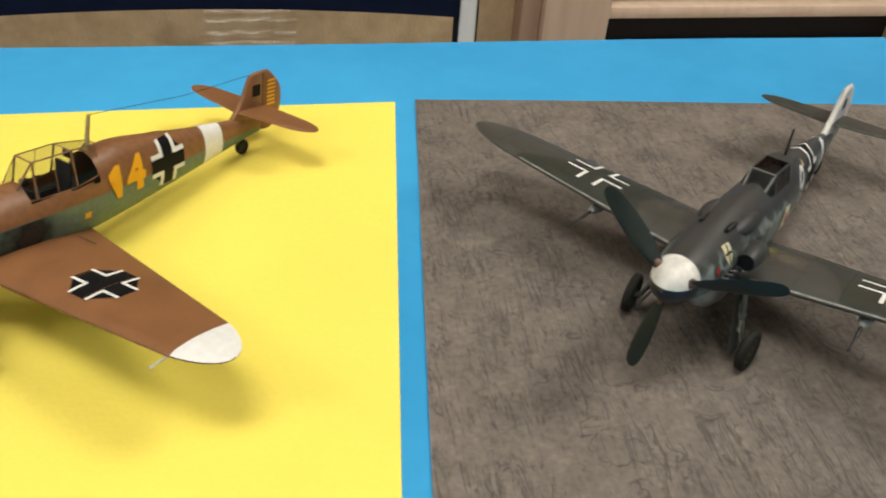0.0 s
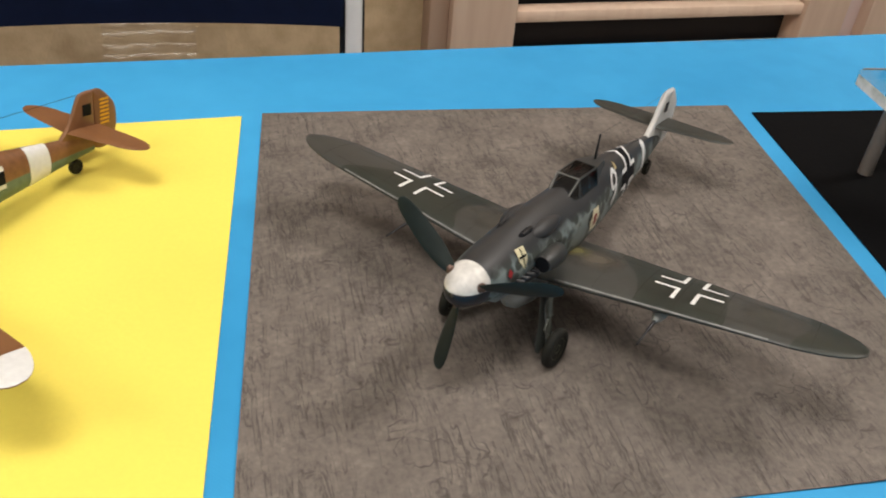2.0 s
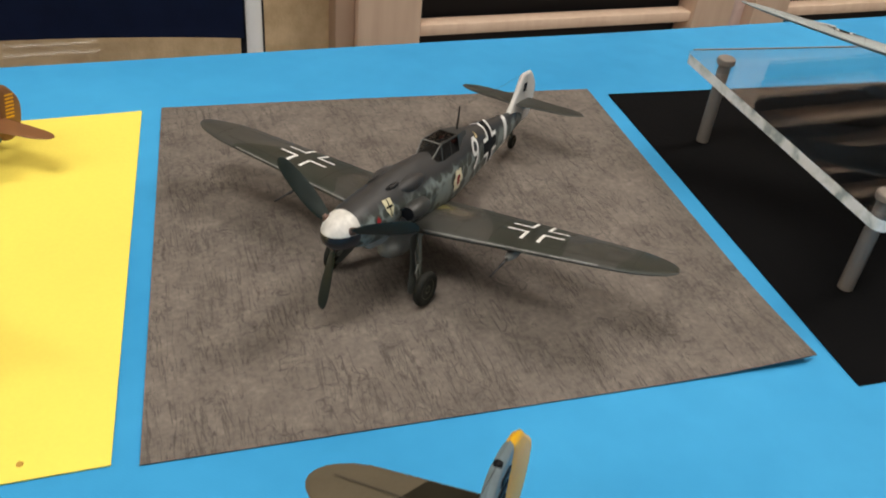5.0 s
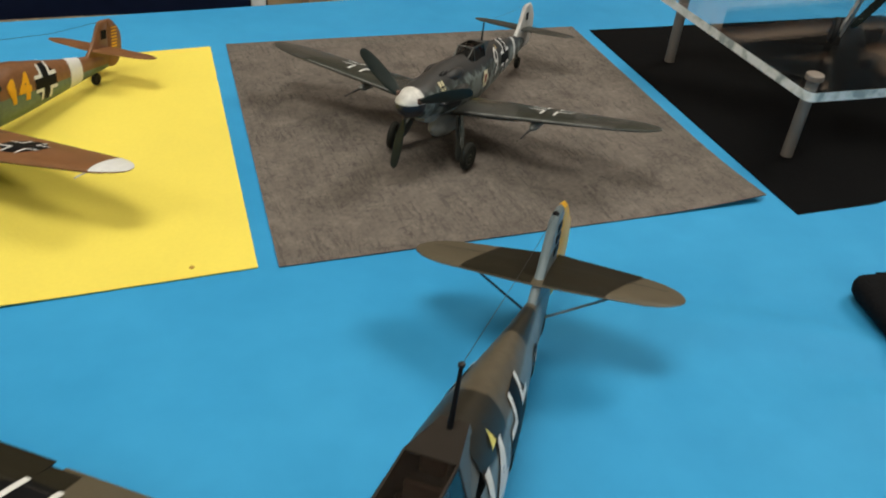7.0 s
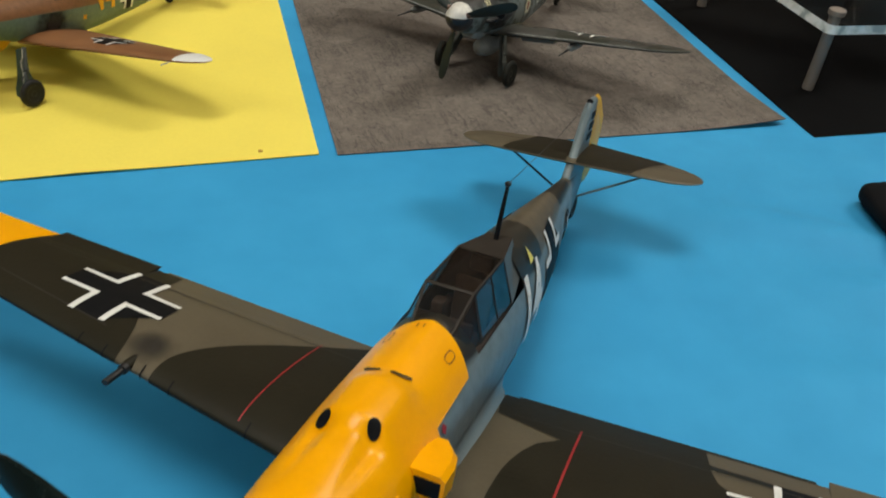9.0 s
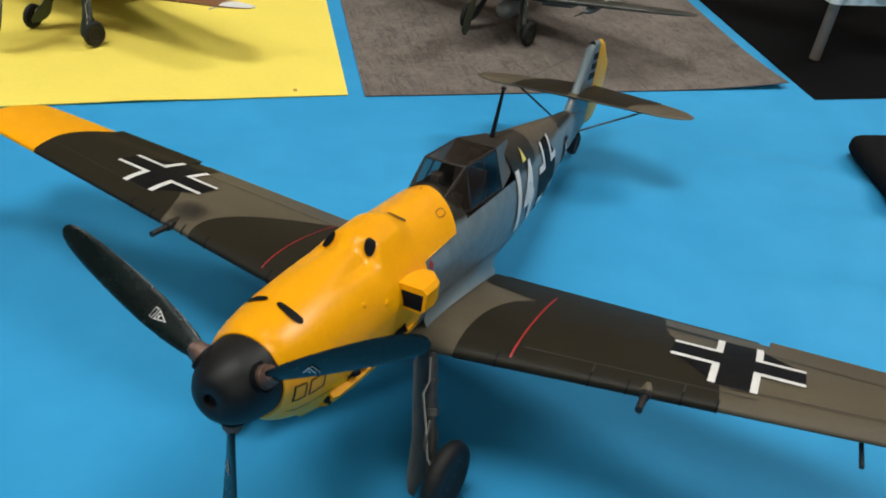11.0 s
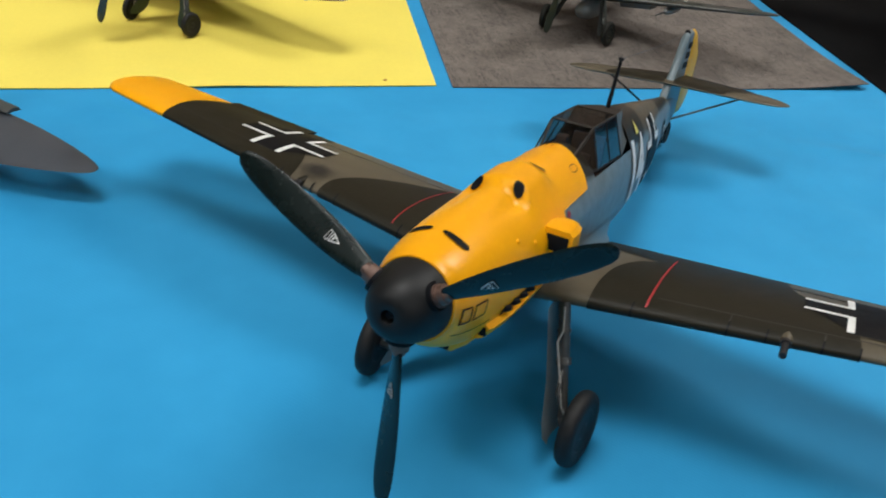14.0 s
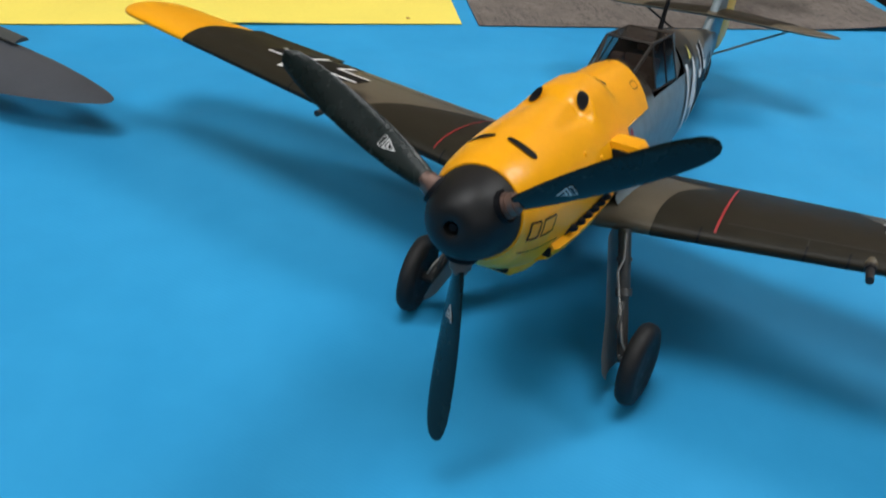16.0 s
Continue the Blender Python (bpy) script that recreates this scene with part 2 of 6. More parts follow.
def part(name, bm, material, parent, label="", smooth=30):
    return finish(name, bm, material, smooth, label, parent)


def empty(name, m, label, category, group="", kind=""):
    ob = new(name)
    ob.empty_display_size = 0.01
    ob.matrix_world = m
    return tagged(ob, label, category, group, kind)


def box(bm, lo, hi, bevel=0.0, seg=2):
    r = bmesh.ops.create_cube(bm, size=1.0)
    vs = r["verts"]
    for v in vs:
        for i in range(3):
            v.co[i] = lo[i] + (v.co[i] + 0.5) * (hi[i] - lo[i])
    if bevel:
        es = list({e for v in vs for e in v.link_edges})
        bmesh.ops.bevel(bm, geom=es, offset=bevel, segments=seg, profile=0.5, affect="EDGES")
    return bm


def grid_rows(bm, rows, close_u=False, cap=False):
    """Skin rows of points; close_u joins each row's end to its start."""
    vs = [[bm.verts.new(p) for p in r] for r in rows]
    for a, b in zip(vs, vs[1:]):
        k = len(a)
        for i in range(k if close_u else k - 1):
            j = (i + 1) % k
            try:
                bm.faces.new((a[i], a[j], b[j], b[i]))
            except ValueError:
                pass
    if cap:
        for r in (vs[0], vs[-1]):
            try:
                bm.faces.new(r)
            except ValueError:
                pass
    return vs


def tube(bm, points, radius, seg=10):
    """A round bar along points; radius may be one number or one for each point."""
    pts = [Vector(p) for p in points]
    rad = radius if isinstance(radius, (list, tuple)) else [radius] * len(pts)
    rings = []
    side = None
    for i, p in enumerate(pts):
        d = (pts[min(i + 1, len(pts) - 1)] - pts[max(i - 1, 0)]).normalized()
        if side is None:
            side = d.orthogonal().normalized()
        side = (side - d * side.dot(d)).normalized()
        up = d.cross(side)
        rings.append([p + rad[i] * (math.cos(a) * side + math.sin(a) * up) for a in (2 * math.pi * k / seg for k in range(seg))])
    grid_rows(bm, rings, close_u=True, cap=True)
    return bm


def lathe(bm, profile, centre, axis, seg=28):
    """Turn a profile of (along, radius) about an axis through centre."""
    axis, centre = Vector(axis).normalized(), Vector(centre)
    u = axis.orthogonal().normalized()
    v = axis.cross(u)
    rings = [[centre + axis * a + max(r, 1e-4) * (math.cos(t) * u + math.sin(t) * v) for t in (2 * math.pi * k / seg for k in range(seg))] for a, r in profile]
    grid_rows(bm, rings, close_u=True, cap=True)
    return bm


def settle(bm):
    bmesh.ops.recalc_face_normals(bm, faces=bm.faces)
    return bm


# ---------------------------------------------------------------- the room
def slab(name, lo, hi, mat, label, category="structure"):
    return tagged(finish(name, box(bmesh.new(), lo, hi), mat, 0), label, category, "", "structure")


slab("floor", (-5, -6, -0.1), (5, 1.7, 0.0), MAT["carpet"], "dark brown carpeted hall floor", "floor")
slab("ceiling", (-5, -6, CEILING), (5, 1.7, CEILING + 0.1), MAT["ceiling"], "off-white hall ceiling", "ceiling")
slab("wall_north", (-5, 1.436, 0), (5, 1.576, CEILING), MAT["wall"], "beige textured wallpaper wall behind the table", "wall")
slab("wall_south", (-5, -5.6, 0), (5, -5.5, CEILING), MAT["plain_wall"], "plain beige wall", "wall")
slab("wall_east", (4.5, -5.5, 0), (4.6, 1.436, CEILING), MAT["plain_wall"], "plain beige wall", "wall")
slab("wall_west", (-4.6, -5.5, 0), (-4.5, 1.436, CEILING), MAT["plain_wall"], "plain beige wall", "wall")

GLOW, _, _, gb = nodes_of("lamp_diffuser")
gb.inputs["Base Color"].default_value = (0.9, 0.9, 0.88, 1)
gb.inputs["Emission Color"].default_value = (1.0, 0.98, 0.94, 1)
gb.inputs["Emission Strength"].default_value = 6.0
for px, py, power in PANELS:
    light = empty("ceiling_light", pose(px, py, CEILING), "white recessed ceiling light panel, lit", "ceiling light", "ceiling lights")
    bm = bmesh.new()
    for lo, hi in (((-0.53, -0.26, -0.03), (0.53, -0.235, 0)), ((-0.53, 0.235, -0.03), (0.53, 0.26, 0)), ((-0.53, -0.235, -0.03), (-0.505, 0.235, 0)), ((0.505, -0.235, -0.03), (0.53, 0.235, 0))):
        box(bm, lo, hi)
    part("frame", bm, MAT["ceiling"], light, smooth=0)
    part("diffuser", box(bmesh.new(), (-0.505, -0.235, -0.012), (0.505, 0.235, -0.004)), GLOW, light, "glowing white diffuser", smooth=0)


# slatted wooden units against the wall
def slatted_unit(x0, x1, left, right):
    unit = empty("slatted_shutter", pose(0, 1.406, -0.02), "pale pinkish wooden slatted shutter with dark gaps", "shutter", "slatted shutters")
    part("stile", box(bmesh.new(), (x0, -0.05, 0.02), (x0 + left, 0.028, 2.1), 0.004), MAT["wood"], unit)
    part("stile", box(bmesh.new(), (x1 - right, -0.05, 0.02), (x1, 0.028, 2.1), 0.004), MAT["wood"], unit)
    # the deep shade between the slats is a black sheet
    part("gap_shade", box(bmesh.new(), (x0 + left, 0.015, 0.12), (x1 - right, 0.025, 2.0)), MAT["void"], unit, "black sheet for the shade behind the slats", smooth=0)
    part("rail", box(bmesh.new(), (x0 + left, -0.045, 0.02), (x1 - right, 0.026, 0.115), 0.003), MAT["wood"], unit)
    part("rail", box(bmesh.new(), (x0 + left, -0.045, 2.0), (x1 - right, 0.026, 2.1), 0.003), MAT["wood"], unit)
    first = None
    for k in range(20):
        z = 0.213 + 0.0925 * k
        if first is None:
            first = part("slat", box(bmesh.new(), (x0 + left, -0.04, -0.0125), (x1 - right, 0.0, 0.0125), 0.004), MAT["wood"], unit)
            slat = first
        else:
            slat = new("slat", first.data)
            slat.parent = unit
        slat.location = (0, 0, z)
    return unit


slatted_unit(0.441, 1.33, 0.1315, 0.105)
slatted_unit(1.388, 2.28, 0.10, 0.105)
tagged(finish("trim", box(bmesh.new(), (0.401, 1.376, 0), (0.4405, 1.435, 2.14), 0.004), MAT["wood_shaded"]), "brown wooden trim post beside the shutters, shade painted in", "trim", "", "structure")
tagged(finish("trim", box(bmesh.new(), (1.3305, 1.386, 0), (1.3875, 1.435, 2.14), 0.004), MAT["wood_pink"]), "pale pinkish wooden post between the shutters", "trim", "", "structure")


# chair pushed in at the far side of the table
def chair():
    c = empty("chair", pose(-0.1056, 0.5927, 0), "chair with navy vinyl backrest and chrome tube frame", "chair")
    bm = bmesh.new()
    rows_ = []
    for i in range(13):
        z = 0.618 + 0.30 * i / 12
        rows_.append([(0.226 * (2 * j / 16 - 1), 0.022 * (1 - (2 * j / 16 - 1) ** 2) - 0.006, z) for j in range(17)])
    grid_rows(bm, rows_)
    bmesh.ops.solidify(bm, geom=bm.faces[:], thickness=0.028)
    bmesh.ops.bevel(bm, geom=[e for e in bm.edges if e.calc_face_angle(0) > 0.8], offset=0.008, segments=3, profile=0.5, affect="EDGES")
    part("backrest", settle(bm), MAT["navy"], c, "navy blue vinyl backrest", 50)
    for sx in (-1, 1):
        bm = tube(bmesh.new(), [(sx * 0.236, 0.03, 0.0), (sx * 0.236, 0.0, 0.45), (sx * 0.236, 0.0, 0.62), (sx * 0.236, 0.01, 0.93)], 0.0082, 18)
        post = part("upright", bm, MAT["chrome"], c, "chrome tube upright", 60)
        # dark reflections along the chrome, added as thin black tubes on both sides
        for dx, r in ((-0.0095, 0.0032), (0.0084, 0.0018)):
            part("dark_reflection", tube(bmesh.new(), [(sx * (0.236 + dx), 0.0, 0.50), (sx * (0.236 + dx), 0.0, 0.62), (sx * (0.236 + dx), 0.01, 0.93)], r, 10), MAT["void"], post, "dark reflection along the tube, added as a strip", 60)
        part("leg", tube(bmesh.new(), [(sx * 0.222, -0.37, 0.0), (sx * 0.222, -0.35, 0.42)], 0.0105, 14), MAT["chrome"], c, "chrome tube leg", 60)
        part("side_rail", tube(bmesh.new(), [(sx * 0.222, -0.36, 0.415), (sx * 0.226, -0.01, 0.415)], 0.0105, 14), MAT["chrome"], c, "", 60)
    bm = box(bmesh.new(), (-0.21, -0.38, 0.425), (0.21, -0.02, 0.475), 0.02, 3)
    part("seat", bm, MAT["navy"], c, "navy blue vinyl seat", 50)
    return c


chair()

# clear plastic bin on the floor by the wall
bag = empty("plastic_bin", pose(-0.108, 1.115, 0), "clear plastic storage bin standing on the floor", "bin")
CLEAR = clear("clear_plastic", (0.95, 0.95, 0.96), 0.17, 0.05, 0.013)
bm = bmesh.new()
rows_ = [[(x * s, y * s * 0.9, z) for x, y in ((-0.125, -0.08), (0.125, -0.08), (0.125, 0.08), (-0.125, 0.08))] for z, s in ((0.0, 0.85), (0.15, 0.9), (0.27, 0.95), (0.37, 1.0))]
grid_rows(bm, rows_, close_u=True)
bmesh.ops.bevel(bm, geom=[e for e in bm.edges if abs(e.verts[0].co.z - e.verts[1].co.z) > 0.05], offset=0.015, segments=3, profile=0.5, affect="EDGES")
part("body", bm, CLEAR, bag, "", 40)
bm = bmesh.new()
rows_ = []
for j in range(25):
    f = j / 24
    y, z = (-0.085 + 0.075 * f / 0.6, 0.365 + 0.075 * f / 0.6) if f < 0.6 else (-0.01 + 0.085 * (f - 0.6) / 0.4, 0.44)
    ridge = 0.0013 * math.sin(f * 34)
    rows_.append([(-0.045 + 0.0064 * i, y - ridge * 0.5 + 0.0015 * noise.noise(Vector((i * 0.6, j * 0.4, 0))), z + ridge + 0.002 * noise.noise(Vector((i * 0.35, j * 0.3, 5)))) for i in range(21)])
grid_rows(bm, rows_)
part("lid", bm, CLEAR, bag, "ribbed clear plastic lid", 40)


# ---------------------------------------------------------------- the table
EDGE_FAR, EDGE_NEAR = 0.276, -0.486
table = empty("folding_table", pose(0, 0, 0), "long folding table under a blue cloth", "table")
part("tabletop", box(bmesh.new(), (-0.95, EDGE_NEAR + 0.006, TABLE - 0.035), (0.95, EDGE_FAR - 0.006, TABLE - 0.008), 0.004), MAT["laminate"], table)
for x in (-0.8, 0.8):
    for y in (EDGE_NEAR + 0.08, EDGE_FAR - 0.08):
        part("leg", tube(bmesh.new(), [(x, y, 0), (x, y, TABLE - 0.036)], 0.014, 12), MAT["stand_legs"], table)


def cloth_height(x, y):
    """Gentle folds of the cloth; flat under the cards and wheels."""
    h = 0.0016 * noise.noise(Vector((x * 9, y * 9, 0.3))) + 0.0017 * noise.noise(Vector((x * 30 + y * 14, y * 18, 4.0))) + 0.00025 * noise.noise(Vector((x * 80, y * 70, 9.0)))
    for ax, ay, bx, by, amp, wid in ((0.10, -0.16, 0.26, -0.25, 0.0060, 0.013), (0.16, -0.13, 0.30, -0.20, 0.0060, 0.011), (0.13, -0.07, 0.24, -0.14, 0.004, 0.010), (-0.22, -0.20, -0.10, -0.33, 0.0022, 0.018), (0.0, -0.34, 0.2, -0.40, 0.003, 0.016), (-0.3, -0.36, -0.1, -0.42, 0.003, 0.02)):
        d = Vector((bx - ax, by - ay))
        p = Vector((x - ax, y - ay))
        t = max(0.0, min(1.0, p.dot(d) / d.length_squared))
        q = (p - d * t).length
        h += amp * math.exp(-((q / wid) ** 2)) * math.sin(math.pi * min(1, max(0, t * 0.9 + 0.05)))
    flat = min(1.0, max(0.0, (-0.026 - y) / 0.04))
    return (h + 0.0030) * flat - 0.0001 * (1 - flat)


def tablecloth():
    bm = bmesh.new()
    nx, ny = 300, 140
    prof = []
    for j in range(5):
        prof.append((EDGE_FAR + 0.004 + 0.001 * j, -0.16 + 0.036 * j))
    for j in range(ny + 1):
        prof.append((EDGE_FAR + (EDGE_NEAR - EDGE_FAR) * j / ny, 0.0))
    for j in range(8):
        prof.append((EDGE_NEAR - 0.004 - 0.0005 * j, -0.02 - 0.05 * j))
    rows_ = []
    for y, dz in prof:
        row = []
        for i in range(nx + 1):
            x = -0.96 + 1.92 * i / nx
            if dz < 0:
                row.append((x, y + 0.006 * math.sin(x * 22 + 1) * min(1, -dz * 5), TABLE + dz))
            else:
                rim = 0.0022 * noise.noise(Vector((x * 5, 3.3, 0))) if y > EDGE_FAR - 0.004 else 0
                row.append((x, y + rim, TABLE + cloth_height(x, y)))
        rows_.append(row)
    grid_rows(bm, rows_)
    bmesh.ops.recalc_face_normals(bm, faces=bm.faces)
    ob = finish("tablecloth", bm, MAT["cloth"], 60)
    return tagged(ob, "bright blue non-woven tablecloth over the table", "tablecloth")


tablecloth()


def card(name, corners, mat, label, thick=0.0004, curl=()):
    """A sheet of card from its corners (far-left, far-right, near-right, near-left); curl lifts near corners."""
    a, b, c, d = [Vector((x, y, TABLE + 0.0002)) for x, y in corners]
    k = 36
    top, bot = [], []
    for i in range(k + 1):
        u = i / k
        r1, r2 = [], []
        for j in range(k + 1):
            v = j / k
            p = a.lerp(b, v).lerp(d.lerp(c, v), u)
            z = 0.0004 * max(0, noise.noise(Vector((p.x * 12, p.y * 12, 7)))) * (abs(u - 0.5) * 2) ** 2
            z += 0.0012 * math.sin(math.pi * u) * math.sin(math.pi * v)
            for cu, cv, amp, reach in curl:
                z += amp * max(0.0, 1 - math.hypot(u - cu, (v - cv)) / reach) ** 2
            r1.append((p.x, p.y, p.z + z + thick))
            r2.append((p.x, p.y, p.z + z))
        top.append(r1)
        bot.append(r2)
    bm = bmesh.new()
    va = grid_rows(bm, top)
    vb = grid_rows(bm, bot)
    edge = lambda g: [g[0][j] for j in range(k + 1)] + [g[i][k] for i in range(1, k + 1)] + [g[k][j] for j in range(k - 1, -1, -1)] + [g[i][0] for i in range(k - 1, 0, -1)]
    ea, eb = edge(va), edge(vb)
    for i in range(len(ea)):
        j = (i + 1) % len(ea)
        bm.faces.new((ea[i], ea[j], eb[j], eb[i]))
    settle(bm)
    return tagged(finish(name, bm, mat, 40), label, "card sheet", "card sheets")


card("yellow_card_sheet", [(-0.217, 0.211), (0.0212, 0.2150), (-0.0004, 0.0008), (-0.245, 0.009)], MAT["yellow_card"], "bright yellow card sheet lying on the blue cloth", curl=((1, 0.62, 0.0008, 0.3),))
card("grey_card_sheet", [(0.0304, 0.2167), (0.2555, 0.2003), (0.2335, -0.0165), (0.0072, -0.0013)], MAT["grey_card"], "grey marbled leather-textured card sheet with a lifted corner", curl=((1, 1, 0.0032, 0.30),))
card("black_card_sheet", [(0.2645, 0.1925), (0.512, 0.1735), (0.490, -0.050), (0.2410, -0.0311)], MAT["black_card"], "matt black card sheet under the clear acrylic stand")
spot = tagged(finish("orange_spot", lathe(bmesh.new(), [(0, 0.0011), (0.0005, 0.0008)], (-0.024, 0.0075, TABLE + 0.0006), (0, 0, 1), 10), paint("orange_ink", (0.50, 0.27, 0.04), 0.8)), "tiny orange ink spot on the yellow card", "mark")


# ---------------------------------------------------------------- scale model aircraft
# Built in full-size metres: x to starboard, y ahead, z up; s is the distance behind the spinner's tip.
def curve(xs, ys, x):
    """Smooth curve through points."""
    i = max(0, min(len(xs) - 2, int(np.searchsorted(xs, x)) - 1))
    h = xs[i + 1] - xs[i]
    t = max(0.0, min(1.0, (x - xs[i]) / h))

    def slope(k):
        if k == 0 or k == len(xs) - 1:
            return 0.0 if k == 0 else (ys[k] - ys[k - 1]) / (xs[k] - xs[k - 1])
        return (ys[k + 1] - ys[k - 1]) / (xs[k + 1] - xs[k - 1])

    m0, m1 = slope(i) * h, slope(i + 1) * h
    return (2 * t**3 - 3 * t**2 + 1) * ys[i] + (t**3 - 2 * t**2 + t) * m0 + (3 * t**2 - 2 * t**3) * ys[i + 1] + (t**3 - t**2) * m1


# stations: s, half width, height above the thrust line, depth below it, squareness
BODY_E = [(0.34, 0.278, 0.278, 0.285, 2.0), (0.44, 0.32, 0.31, 0.36, 2.1), (0.62, 0.36, 0.345, 0.45, 2.1), (0.90, 0.39, 0.38, 0.54, 2.2), (1.30, 0.41, 0.405, 0.60, 2.3), (1.80, 0.42, 0.43, 0.66, 2.3), (2.30, 0.425, 0.445, 0.71, 2.3), (2.75, 0.43, 0.455, 0.74, 2.3), (3.30, 0.43, 0.49, 0.76, 2.3), (3.80, 0.425, 0.54, 0.74, 2.3), (4.30, 0.41, 0.565, 0.69, 2.3), (5.00, 0.37, 0.50, 0.58, 2.3), (5.80, 0.29, 0.42, 0.44, 2.2), (6.60, 0.19, 0.34, 0.30, 2.1), (7.30, 0.12, 0.28, 0.19, 2.0), (7.95, 0.05, 0.25, 0.10, 2.0)]
BODY_G = [(0.46, 0.31, 0.31, 0.31, 2.0), (0.60, 0.36, 0.345, 0.38, 2.0), (0.85, 0.40, 0.38, 0.45, 2.1), (1.20, 0.425, 0.41, 0.52, 2.1), (1.70, 0.445, 0.45, 0.61, 2.2), (2.30, 0.455, 0.48, 0.69, 2.3), (2.75, 0.46, 0.49, 0.73, 2.3), (3.30, 0.455, 0.51, 0.76, 2.3), (3.80, 0.44, 0.56, 0.74, 2.2), (4.30, 0.405, 0.61, 0.69, 2.1), (5.00, 0.35, 0.54, 0.58, 2.1), (5.80, 0.275, 0.46, 0.44, 2.1), (6.60, 0.19, 0.39, 0.30, 2.1), (7.30, 0.12, 0.33, 0.19, 2.0), (7.95, 0.05, 0.28, 0.10, 2.0)]


class Shape:
    """Outer form of one aircraft: the fuselage's sections and the wing's planform."""

    def __init__(self, body, tip, round_from, le0=2.0, te0=None, sweep=(0.10, 0.095), tips=(0.46, 0.50), dihedral=5.7, hub_s=1.75, tail_s=7.65, upper=((0.3, 2.0), (0.9, 1.8), (1.5, 1.66), (3.0, 1.66), (3.7, 1.95), (4.4, 2.15), (6.0, 2.1), (8.5, 2.0)), waist=((0.0, 0.0), (9.0, 0.0)), droop=0.0):
        self.cols = [list(c) for c in zip(*body)]
        self.tip, self.round_from, self.le0, self.te0 = tip, round_from, le0, te0 or le0 + 1.87
        self.sweep, self.tips, self.dihedral, self.hub_s, self.tail_s = sweep, tips, math.tan(radians(dihedral)), hub_s, tail_s
        self.gear, self.tail = [1.8, 1.8], 0.7
        self.upper, self.waist, self.droop = upper, waist, droop

    def section(self, s):
        xs = self.cols[0]
        return [curve(xs, c, s) for c in self.cols[1:]]

    def up(self, s):
        """How full the upper half of the section is."""
        return float(np.interp(s, [p[0] for p in self.upper], [p[1] for p in self.upper]))

    def low(self, s):
        """How far the widest line of the section lies below the thrust line."""
        return float(np.interp(s, [p[0] for p in self.waist], [p[1] for p in self.waist]))

    def sag(self, s):
        """How far the nose hangs below the straight thrust line."""
        f = max(0.0, min(1.0, (2.1 - s) / 1.9))
        return self.droop * f * f * (3 - 2 * f)

    def around(self, s, th, grow=0.0):
        """Point on the skin: th is 0 at the top and grows to port."""
        w, ht, hb, n = self.section(s)
        low = self.low(s)
        ht, hb = ht + low, hb - low
        c, d = math.cos(th), math.sin(th)
        n = self.up(s) if c > 0 else n
        h = (ht if c > 0 else hb) + grow
        x = -(w + grow) * math.copysign(abs(d) ** (2 / n), d)
        return Vector((x, -s, h * math.copysign(abs(c) ** (2 / n), c) - low - self.sag(s)))

    def side(self, sign, s, z, off=0.008):
        w, ht, hb, n = self.section(s)
        low = self.low(s)
        z, ht, hb = z + low, ht + low, hb - low
        h, n = (ht, self.up(s)) if z > 0 else (hb, n)
        q = max(0.0, 1 - min(1.0, abs(z) / h) ** n)
        x = w * q ** (1 / n)
        nx, nz = (x / w) ** (n - 1) / w if x > 0 else 0.0, math.copysign((abs(z) / h) ** (n - 1) / h, z)
        k = math.hypot(nx, nz) or 1
        return Vector((sign * (x + off * nx / k), -s, z + off * nz / k - low - self.sag(s)))

    def top(self, x, s, off=0.008):
        w, ht, hb, n = self.section(s)
        n = self.up(s)
        q = max(0.0, 1 - min(1.0, abs(x) / w) ** n)
        low = self.low(s)
        return Vector((x, -s, (ht + low) * q ** (1 / n) - low + off - self.sag(s)))

    def edges(self, y):
        le, te = self.le0 + self.sweep[0] * y, self.te0 - self.sweep[1] * y
        if y > self.round_from:
            q = min(1.0, (y - self.round_from) / (self.tip - self.round_from))
            r = 1 - math.sqrt(max(0.0, 1 - q * q))
            c = te - le
            le, te = le + self.tips[0] * c * r, te - self.tips[1] * c * r
        return le, te

    def wing(self, y, s, upper=True, off=0.0):
        le, te = self.edges(y)
        c = max(te - le, 1e-4)
        f = max(0.0, min(1.0, (s - le) / c))
        t = 0.14 - 0.03 * y / self.tip
        half = 5 * t * (0.2969 * math.sqrt(f) - 0.126 * f - 0.3516 * f * f + 0.2843 * f**3 - 0.1036 * f**4) * c
        camber = 0.018 * 4 * f * (1 - f) * c
        mid = -0.585 + self.dihedral * (y - 0.4) - math.tan(radians(2.0)) * c * (f - 0.3)
        return mid + camber + (half + off if upper else -half - off)


def ruled(bm, size, axes=(0, 1)):
    """Cut a flat mesh into strips, so that it can follow a curved skin."""
    bmesh.ops.triangulate(bm, faces=bm.faces[:])
    for ax in axes:
        lo, hi = min(v.co[ax] for v in bm.verts), max(v.co[ax] for v in bm.verts)
        k = int((hi - lo) / size)
        for i in range(1, k + 1):
            p, nrm = [0, 0, 0], [0, 0, 0]
            p[ax], nrm[ax] = lo + (hi - lo) * i / (k + 1), 1
            bmesh.ops.bisect_plane(bm, geom=bm.verts[:] + bm.edges[:] + bm.faces[:], plane_co=p, plane_no=nrm)
    return bm


def flat(polys):
    bm = bmesh.new()
    for poly in polys:
        bm.faces.new([bm.verts.new((u, v, 0)) for u, v in poly])
    return bm


